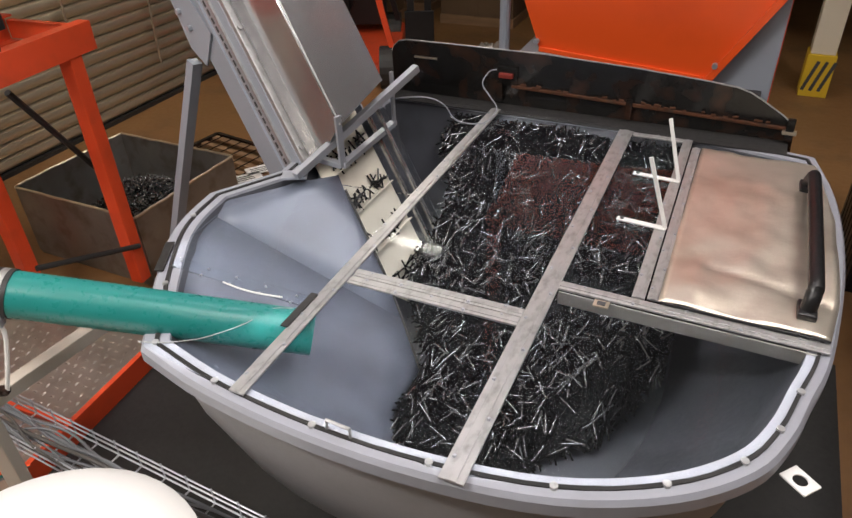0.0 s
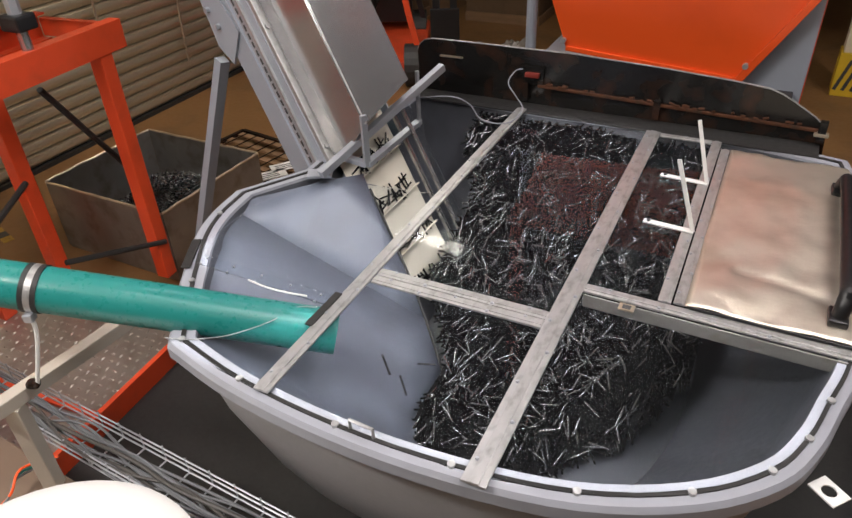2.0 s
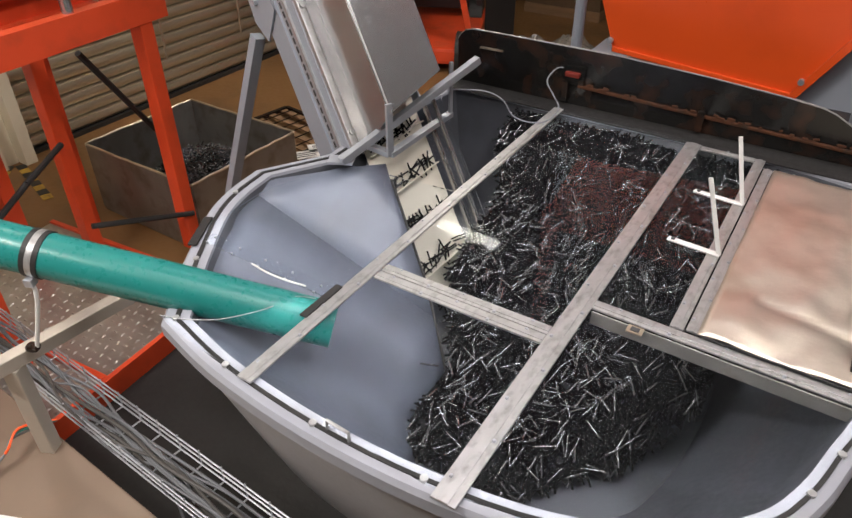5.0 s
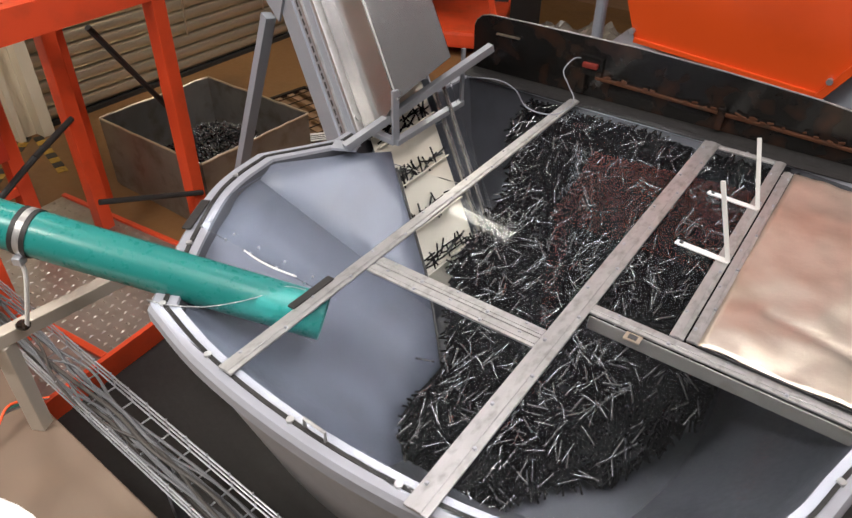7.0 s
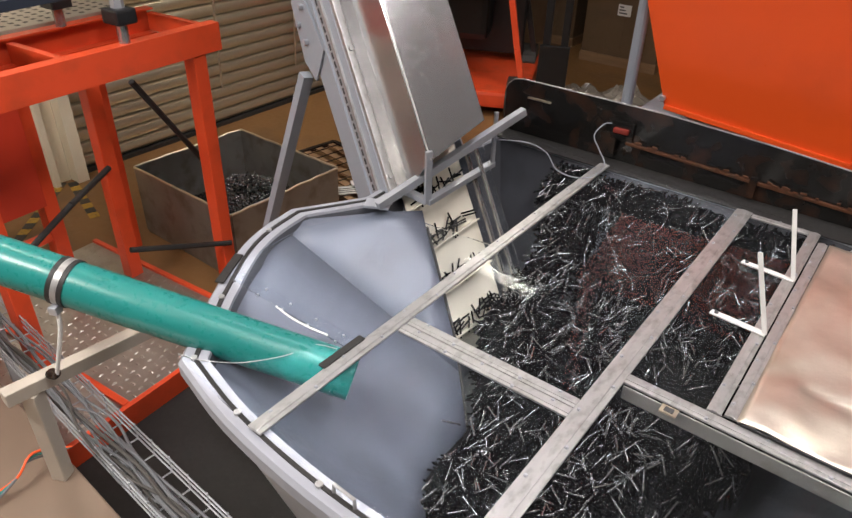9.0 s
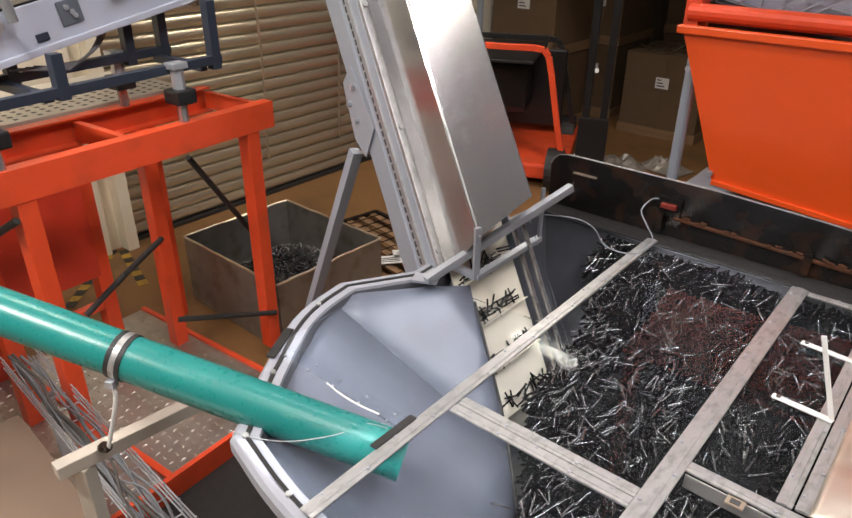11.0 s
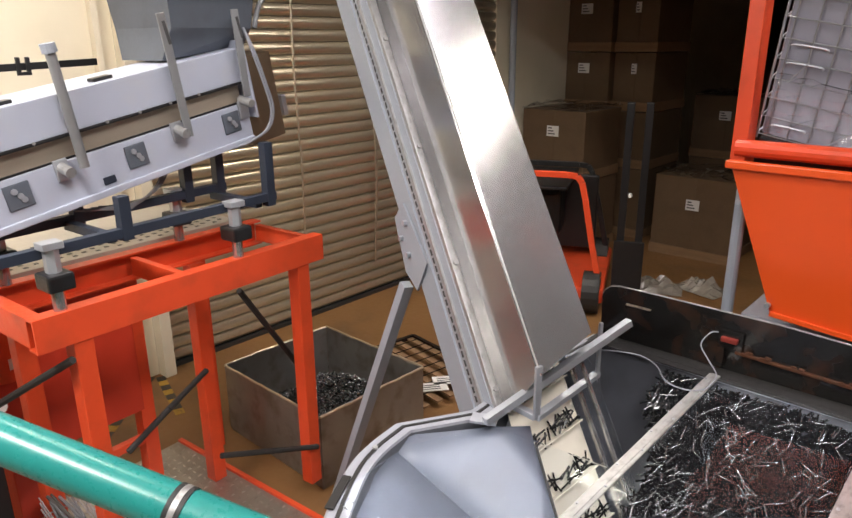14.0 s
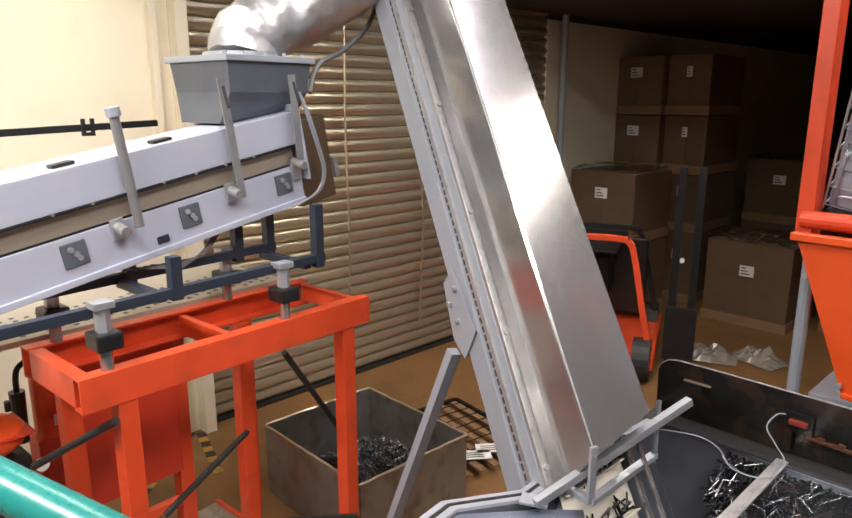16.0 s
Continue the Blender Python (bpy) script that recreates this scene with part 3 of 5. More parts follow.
def rear_plate():
    t = thing("rear_plate", FR, "upright oily dark steel plate behind the hopper", "plate")
    top = [(-0.556, 1.18), (-0.545, 1.205), (-0.52, 1.226), (-0.48, 1.235), (-0.3, 1.236), (0.155, 1.234), (0.52, 1.217), (0.8, 1.197), (0.911, 1.184), (0.955, 1.17),
           (1.0, 1.147), (1.08, 1.1), (1.13, 1.06)]
    bm = B()
    outline = [(x, z) for x, z in top] + [(1.14, 0.93), (-0.55, 0.93)]
    f = [bm.verts.new((x, 1.4, z)) for x, z in outline]
    g = [bm.verts.new((x, 1.408, z)) for x, z in outline]
    bm.faces.new(f), bm.faces.new(g[::-1])
    for i in range(len(f)):
        bm.faces.new((f[i], f[(i + 1) % len(f)], g[(i + 1) % len(f)], g[i]))
    part("plate", bm, RUST, t, "oily dark steel plate with rusty streaks")
    # Pale tube along the top paints the highlight of the glossy edge.
    part("edge_highlight", tube(B(), [(x, 1.404, z + 0.002) for x, z in top], 0.003, 6), ALU, t, "bright tube painting the highlight along the plate's top edge")
    # rusty seam where the plate is folded onto the tub
    part("rust_seam", bar(B(), (0.02, 1.392, 1.088), (1.1, 1.392, 1.055), 0.014, 0.012, (0, 0, 1), 0.003), RUSTY, t, "rusty lower seam")
    # Added dark strip that hides the pale rear rim.
    part("rim_cover", prism(B(), [(-0.56, 1.29), (1.12, 1.27), (1.12, 1.398), (-0.56, 1.398)], 1.0012, 1.0036), RUBBER, t, "added dark strip hiding the pale rear rim")
    rng = random.Random(17)
    for k in range(26):
        x = rng.uniform(0.06, 1.08)
        part("rust_flake", box(B(), -rng.uniform(0.004, 0.014), rng.uniform(0.004, 0.014), -0.003, 0.003, -0.003, 0.004, None, 0.001), RUSTY, t,
             at=pose(x, 1.385, 1.1 - 0.03 * x + rng.uniform(-0.004, 0.006), rng.uniform(-20, 20), rng.uniform(-15, 15), 0))
    for x, z in ((-0.031, 1.067), (0.521, 1.064), (1.115, 1.062)):
        part("clip", box(B(), x - 0.014, x + 0.014, 1.372, 1.398, z - 0.05, z + 0.035, None, 0.004), RUST, t, "small steel clip")
    part("worn_tab", box(B(), 1.09, 1.14, 1.365, 1.395, 1.04, 1.052, None, 0.003), EDGE, t, "bare worn corner tab")
    part("worn_tab", box(B(), -0.44, -0.33, 1.386, 1.398, 1.165, 1.173, None, 0.003), EDGE, t, "bare worn tab")
    part("latch", box(B(), -0.035, 0.028, 1.37, 1.39, 1.125, 1.145, None, 0.005), RED_DIMMED, t, "small dark red latch block")
    part("latch_plate", box(B(), -0.05, 0.045, 1.388, 1.399, 1.09, 1.17, None, 0.003), RUST, t)
    # white cable looped from the conveyor frame to the plate
    pts = [(-0.348, 0.97, 1.136), (-0.21, 1.0, 1.15), (-0.143, 1.03, 1.118), (-0.107, 1.06, 1.05), (-0.046, 1.1, 1.022), (0.003, 1.15, 1.024), (0.014, 1.22, 1.052), (-0.04, 1.28, 1.077),
           (-0.091, 1.33, 1.109), (-0.077, 1.38, 1.146), (-0.045, 1.395, 1.152)]
    single("cable", tube(B(), smooth_path(pts, 8), 0.0024, 8), RIM, FR, "thin white cable looped above the hopper", "cable", smooth=True)


# ---------------------------------------------------------------- black tubes
ROD_L, ROD_R = 0.062, 0.0035
CLEATS, SLIDERS = [], []


def heap_front(x):
    return -0.15 + 1.6 * max(0, x - 0.45) ** 1.3 + 0.03 * math.sin(x * 23)


def heap_height(x, y):
    h = 0.54 + 0.3 * max(0, y - 0.12) + 0.02 * noise.noise(Vector((x * 3, y * 3, 0)))
    h += 0.076 * (max(0, y - 0.5) / 0.8) ** 1.6
    edge = y - heap_front(x)
    if edge < 0.2:
        h -= 0.07 * (1 - max(0, edge) / 0.2) ** 1.5
    return h


def in_heap(x, y):
    left = 0.15 if y < 0.17 else max(0.15 - (y - 0.17) * 0.62, -0.06)
    if y > 0.9:
        left -= min(0.14, 0.6 * (y - 0.9))
    return left < x < (0.87 if y < 0.7 else 1.02) and heap_front(x) < y < 1.302


def rods_into(bm_verts, faces, centre, yaw, tilt, length=ROD_L, r=ROD_R, n=8):
    m = Matrix.Translation(centre) @ Euler((0, tilt, yaw)).to_matrix().to_4x4() @ Matrix.Rotation(yaw * 7.3 + tilt * 31, 4, "X")
    base = len(bm_verts)
    for k in range(n):
        c, s = math.cos(6.2832 * k / n) * r, math.sin(6.2832 * k / n) * r
        bm_verts.append(m @ Vector((-length / 2, c, s)))
        bm_verts.append(m @ Vector((length / 2, c, s)))
    for k in range(n):
        a, b = base + 2 * k, base + 2 * ((k + 1) % n)
        faces.append((a, a + 1, b + 1, b))
    faces.append(tuple(base + 2 * k for k in range(n))[::-1])
    faces.append(tuple(base + 2 * k + 1 for k in range(n)))


def heaps():
    rng = random.Random(4)
    for name, count, lift0, spread, lean, material, label in (
            ("tube_heap", 7200, -0.004, 0.010, 0.2, ROD_DULL, "heap of short black plastic tubes in the hopper"),
            ("top_tubes", 850, 0.006, 0.006, 0.12, ROD, "glossy black plastic tubes lying on the heap")):
        vs, fs = [], []
        n = 0
        while n < count:
            x, y = rng.uniform(-0.4, 1.06), rng.uniform(-0.24, 1.3)
            if not in_heap(x, y):
                continue
            yaw = rng.gauss(1.45, 0.55) if rng.random() < 0.55 else rng.uniform(0, 6.28)
            slope = (heap_height(x, y + 0.03) - heap_height(x, y - 0.03)) / 0.06
            across = (heap_height(x + 0.03, y) - heap_height(x - 0.03, y)) / 0.06
            rods_into(vs, fs, (x, y, heap_height(x, y) + lift0 + spread * rng.random()), yaw,
                      rng.gauss(0, lean) - math.atan(slope * math.sin(yaw) + across * math.cos(yaw)))
            n += 1
        me = bpy.data.meshes.new(name)
        me.from_pydata(vs, [], fs)
        me.materials.append(material)
        me.shade_smooth()
        me.set_sharp_from_angle(angle=radians(60))
        ob = new(name, me)
        ob.matrix_world = FR
        tagged(ob, label, "tubes", kind="stuff")
    bm = B()
    nx, ny = 46, 46
    grid = [[bm.verts.new((-0.42 + 1.5 * i / nx, -0.24 + 1.56 * j / ny, heap_height(-0.42 + 1.5 * i / nx, -0.24 + 1.56 * j / ny) - 0.008)) for j in range(ny + 1)] for i in range(nx + 1)]
    for i in range(nx):
        for j in range(ny):
            x, y = -0.42 + 1.5 * (i + 0.5) / nx, -0.24 + 1.56 * (j + 0.5) / ny
            if in_heap(x, y):
                bm.faces.new((grid[i][j], grid[i + 1][j], grid[i + 1][j + 1], grid[i][j + 1]))
    bmesh.ops.delete(bm, geom=[v for v in bm.verts if not v.link_faces], context="VERTS")
    single("heap_core", bm, BED, FR, "dark inside of the tube heap", "tubes", kind="stuff")


# ---------------------------------------------------------------- belt conveyor
d = Vector((-0.404, 0.410, 0.818)).normalized()
v = Vector((0.712, 0.702, 0)).normalized()
w = v.cross(d).normalized()
d = w.cross(v)
CV = Matrix((v, d, w)).transposed().to_4x4()
CV.translation = (-0.188, 2.095, 1.218)
CV_LEN, BELT_Z = 2.9, -0.27


def conveyor():
    t = thing("belt_conveyor", CV, "steep covered belt conveyor of brushed steel rising from the hopper", "conveyor")
    bm = B()
    # folded cover: left cheek, top, right cheek
    prof = [(-0.028, -0.235), (-0.002, -0.235), (0.0, -0.008), (0.008, 0.0), (0.257, 0.0), (0.265, -0.008), (0.267, -0.235), (0.29, -0.235)]
    cut = (-0.11, -0.1, -0.03, -0.028, 0.065, 0.065, 0.05, 0.05)
    a = [bm.verts.new((x, y, z)) for (x, z), y in zip(prof, cut)]
    b = [bm.verts.new((x, CV_LEN, z)) for x, z in prof]
    for i in range(len(prof) - 1):
        bm.faces.new((a[i], b[i], b[i + 1], a[i + 1]))
    cover = part("cover", bm, STEEL, t, "brushed stainless steel cover")
    cover.modifiers.new("thick", "SOLIDIFY").thickness = 0.002
    part("ridge", tube(B(), [(0.002, -0.03, 0.0), (0.002, CV_LEN, 0.0)], 0.003, 6), ALU, cover, "bright folded ridge")
    for y in (-0.02, 0.46, 0.945, 1.43, 1.91, 2.4):
        part("cover_screw", rod(B(), (-0.038, y, -0.24), (-0.038, y, -0.228), 0.011, 8), ALU, cover)
    part("flange", box(B(), -0.055, -0.002, -0.1, CV_LEN, -0.262, -0.239, None, 0.003), ALU, t, "pale aluminium flange")
    for side, x0, x1 in (("left", -0.058, -0.05), ("right", 0.315, 0.323)):
        part("side_frame", box(B(), x0, x1, -0.12, CV_LEN, -0.52, -0.262, None, 0.002), GREY_PAINT, t, "grey painted side channel")
        part("side_flange", box(B(), x0 - 0.014, x1 + 0.002, -0.12, CV_LEN, -0.385, -0.372), GREY_PAINT, t)
        part("side_flange", box(B(), x0 - 0.010, x1 + 0.002, -0.12, CV_LEN, -0.318, -0.311), ALU, t)
        part("slot_strip", box(B(), x0 - 0.006, x1 - 0.001, -0.1, CV_LEN, -0.37, -0.32), GALV, t, "perforated steel strip")
    slot = mesh("slot", box(B(), -0.066, -0.0635, 0, 0.024, -0.352, -0.341), INK)
    for k in range(86):
        ob = new("slot", slot)
        ob.parent = t
        ob.matrix_basis = pose(0, -0.08 + k * 0.034, 0)
    part("bed", box(B(), -0.04, 0.3, -0.75, CV_LEN, BELT_Z - 0.05, BELT_Z - 0.035), GREY_PAINT, t)
    part("belt", box(B(), 0.0, 0.285, -0.8, CV_LEN, BELT_Z - 0.004, BELT_Z, None, 0.001), BELT, t, "worn cream conveyor belt")
    part("side_guard", box(B(), 0.30, 0.304, -0.78, 0.02, BELT_Z - 0.03, BELT_Z + 0.16), PLEXI, t, "clear side guard").visible_shadow = False
    part("guard_rail", box(B(), 0.297, 0.312, -0.78, 0.02, BELT_Z + 0.03, BELT_Z + 0.045), STEEL, t)
    part("guard_rail", box(B(), 0.297, 0.312, -0.78, 0.02, BELT_Z + 0.1, BELT_Z + 0.11), STEEL, t)
    # cleats that carry tubes up the belt
    cleat = mesh("cleat", bar(B(), (0.01, -0.033, 0.018), (0.278, 0.035, 0.018), 0.005, 0.036), BELT)
    tube_mesh = mesh("tube", rod(B(), (-ROD_L / 2, 0, 0), (ROD_L / 2, 0, 0), ROD_R, 10), ROD_DULL, True)
    rng = random.Random(12)
    for k in range(-7, 6):
        ob = new("cleat", cleat)
        ob.parent = t
        CLEATS.append((k, ob))
        for n in range(rng.randint(20, 27)):
            x = rng.uniform(0.04, 0.25)
            c = new("tube", tube_mesh)
            c.parent = ob
            c.matrix_basis = pose(x, (x - 0.14) * 0.25 + rng.uniform(0.012, 0.055), rng.uniform(0.005, 0.026), 0, 0, rng.choice((rng.gauss(90, 22), rng.gauss(14, 12))))
    # gusset and leg
    part("gusset", prism(B(), [(0.52, -0.40), (0.80, -0.45), (0.78, -0.56), (0.55, -0.60), (0.45, -0.55)], 0, 0.008), GREY_PAINT, t, "bolted gusset plate",
         at=Matrix(((0, 0, -1, -0.06), (1, 0, 0, 0), (0, 1, 0, 0), (0, 0, 0, 1))))
    for y, z in ((0.72, -0.47), (0.60, -0.52), (0.68, -0.54)):
        part("gusset_bolt", rod(B(), (-0.085, y, z), (-0.066, y, z), 0.012, 6), GALV, t)
    inv = CV.inverted()
    p, q = Vector((-0.80, 2.62, 1.27)), Vector((-1.25, 2.79, 0.0))
    part("leg", bar(B(), inv @ p, inv @ q, 0.046, 0.046, inv.to_3x3() @ Vector((0.7, 0.7, 0))), GREY_PAINT, t, "grey square steel leg")
    # frame of angle bars at the foot of the cover
    f = thing("foot_frame", Matrix.Identity(4), "grey steel angle frame at the foot of the conveyor cover", "frame")
    part("long_bar", bar(B(), (-0.345, 2.02, 1.035), (0.10, 2.475, 1.255), 0.028, 0.028), GALV, f)
    part("post", bar(B(), (-0.183, 2.09, 1.03), (-0.183, 2.09, 1.225), 0.026, 0.012, (1, -1, 0)), GALV, f)
    part("post", bar(B(), (0.0, 2.455, 1.035), (0.0, 2.455, 1.25), 0.014, 0.012, (1, -1, 0)), GALV, f)
    part("lower_bar", bar(B(), (-0.185, 2.09, 1.034), (0.0, 2.465, 1.037), 0.028, 0.02), GALV, f)
    part("side_bar", bar(B(), (-0.185, 2.095, 1.034), (-0.28, 2.15, 1.04), 0.028, 0.02), GALV, f)
    part("base_tab", box(B(), -0.4, -0.31, 2.03, 2.09, 1.015, 1.025, None, 0.002), GALV, f, "flat bolted tab")


# ---------------------------------------------------------------- green pipe
def pipe():
    t = thing("green_pipe", Matrix.Identity(4), "green plastic pipe leading into the hopper", "pipe")
    a, b = Vector((-0.22, 1.298, 0.9165)), Vector((-2.395, 1.2106, 1.495))
    u = (b - a).normalized()
    side = u.orthogonal().normalized()
    other = u.cross(side)
    bm = B()
    n = 32
    rings = []
    for p, r in ((a, 0.058), (a, 0.063), (b, 0.061), (b, 0.056)):
        rings.append([bm.verts.new(p + r * (math.cos(6.2832 * k / n) * side + math.sin(6.2832 * k / n) * other)) for k in range(n)])
    for q, s in zip(rings, rings[1:] + rings[:1]):
        for k in range(n):
            bm.faces.new((q[k], q[(k + 1) % n], s[(k + 1) % n], s[k]))
    part("tube", bm, GREEN, t, "glossy green plastic tube", True)
    c = a + u * 0.785
    for off, r, width, m, nm in ((0, 0.065, 0.016, ALU, "clamp_band"), (-0.015, 0.0652, 0.013, RUBBER, "clamp_lining"), (0.015, 0.0652, 0.013, RUBBER, "clamp_lining")):
        p = c + u * off
        part(nm, rod(B(), p - u * width / 2, p + u * width / 2, r, 32), m, t, "steel pipe clamp" if off == 0 else "black rubber lining", True)
    low = c + Vector((-0.01, -0.055, -0.05))
    part("clamp_screw", box(B(), low.x - 0.012, low.x + 0.012, low.y - 0.014, low.y + 0.014, low.z - 0.012, low.z + 0.012, None, 0.004), GALV, t)
    part("tie_wire", tube(B(), smooth_path([low, low + Vector((-0.003, 0.0, -0.06)), Vector((-1.055, 1.215, 0.83))], 6), 0.006, 8), WHITE, t, "white tie wire below the clamp")


# ---------------------------------------------------------------- red frame and trough
BF = pose(-1.77, 1.655, 0, 0, 0, 68.5)


def red_frame():
    t = thing("red_frame", BF, "red painted steel machine frame with long beams", "frame")

    def channel(y0, flip):
        """A channel section along x: web outside, flanges inward."""
        k = -1 if flip else 1
        prof = [(0, 1.265), (0.06, 1.265), (0.06, 1.273), (0.008, 1.273), (0.008, 1.377), (0.06, 1.377), (0.06, 1.385), (0, 1.385)]
        bm = B()
        a = [bm.verts.new((0.005, y0 + k * y, z)) for y, z in prof]
        b = [bm.verts.new((1.31, y0 + k * y, z)) for y, z in prof]
        for i in range(len(prof)):
            n = (i + 1) % len(prof)
            bm.faces.new((a[i], a[n], b[n], b[i]))
        bm.faces.new(a), bm.faces.new(b[::-1])
        return bm

    part("beam", channel(0.0, False), RED, t, "red channel beam with chipped paint")
    part("beam", channel(0.50, True), RED, t, "red channel beam with chipped paint")
    part("cross_beam", box(B(), 0.01, 0.06, 0.062, 0.438, 1.27, 1.38, None, 0.002), RED, t)
    part("cross_beam", box(B(), 0.6, 0.63, 0.062, 0.438, 1.29, 1.37, None, 0.002), RED, t)
    part("cross_beam", box(B(), 1.27, 1.3, 0.062, 0.438, 1.29, 1.37, None, 0.002), RED, t)
    for x, y in ((1.15, 0.005), (0.125, 0.005), (0.87, 0.415), (0.09, 0.41), (0.6, 0.535)):
        part("leg", box(B(), x, x + 0.07, y, y + 0.07, 0.1, 1.264, None, 0.005), RED, t, "red square tube leg")
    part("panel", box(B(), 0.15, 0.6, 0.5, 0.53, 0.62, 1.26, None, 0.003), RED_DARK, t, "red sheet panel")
    part("low_rail", box(B(), 0.16, 0.6, 0.54, 0.58, 0.42, 0.46, None, 0.003), RED, t)
    # black slanting stays
    for a, b in (((0.89, 0.1, 1.206), (1.3, 0.21, 0.64)), ((0.882, 0.405, 0.732), (0.605, 0.3, 0.687)), ((0.605, 0.3, 0.687), (0.394, 0.3, 0.576)), ((0.11, 0.0, 1.21), (-0.05, 0.36, 0.97)), ((0.709, 0.1, 0.47), (1.19, -0.01, 0.31))):
        part("stay", rod(B(), a, b, 0.014, 8), RUBBER, t, "black slanting stay")
    g = thing("walkway", BF, "pale perforated steel walkway behind the red frame", "walkway")
    part("deck", box(B(), -1.0, 1.25, 0.56, 1.15, 1.36, 1.385, None, 0.003), PALE_STEEL, g, "pale perforated deck")
    hole = mesh("hole", box(B(), -0.009, 0.009, -0.009, 0.009, 1.385, 1.3865), CABLE_DARK)
    for a in range(44):
        for b in range(6):
            ob = new("hole", hole)
            ob.parent = g
            ob.matrix_basis = pose(-0.95 + a * 0.05, 0.6 + b * 0.05 + (0.025 if a % 2 else 0), 0)
    for x in (-0.9, 1.15):
        part("post", box(B(), x, x + 0.06, 0.8, 0.86, 0.0 if x > 1 else 0.1, 1.36, None, 0.004), RED, g)
    p = thing("step_platform", BF, "low red platform topped with worn chequer plate", "platform")
    part("plate", box(B(), -1.6, 0.975, -0.345, 0.9, 0.08, 0.1), CHECK, p, "worn steel chequer plate")
    part("edge_rail", box(B(), -1.6, 1.0, -0.37, -0.345, 0.0, 0.115, None, 0.003), RED, p, "red edge rail")
    part("edge_rail", box(B(), 0.975, 1.0, -0.345, 0.9, 0.0, 0.115, None, 0.003), RED, p, "red edge rail")
    part("edge_rail", box(B(), 0.25, 0.28, -0.345, 0.9, 0.1, 0.118, None, 0.003), RED, p, "red joint rail")
    vs, fs = [], []
    for i in range(52):
        for j in range(27):
            x, y = 0.95 - i * 0.045, -0.32 + j * 0.045 + (0.0225 if i % 2 else 0)
            dx, dy = (0.013, 0.005) if (i + j) % 2 else (0.005, 0.013)
            k = len(vs)
            vs += [(x - dx, y - dy, 0.1), (x + dx, y - dy, 0.1), (x + dx, y + dy, 0.1), (x - dx, y + dy, 0.1), (x, y, 0.105)]
            fs += [(k, k + 1, k + 4), (k + 1, k + 2, k + 4), (k + 2, k + 3, k + 4), (k + 3, k, k + 4)]
    me = bpy.data.meshes.new("tread_pattern")
    me.from_pydata(vs, [], fs)
    me.materials.append(CHECK)
    ob = new("tread_pattern", me)
    ob.parent = p
    tagged(ob, kind="stuff")


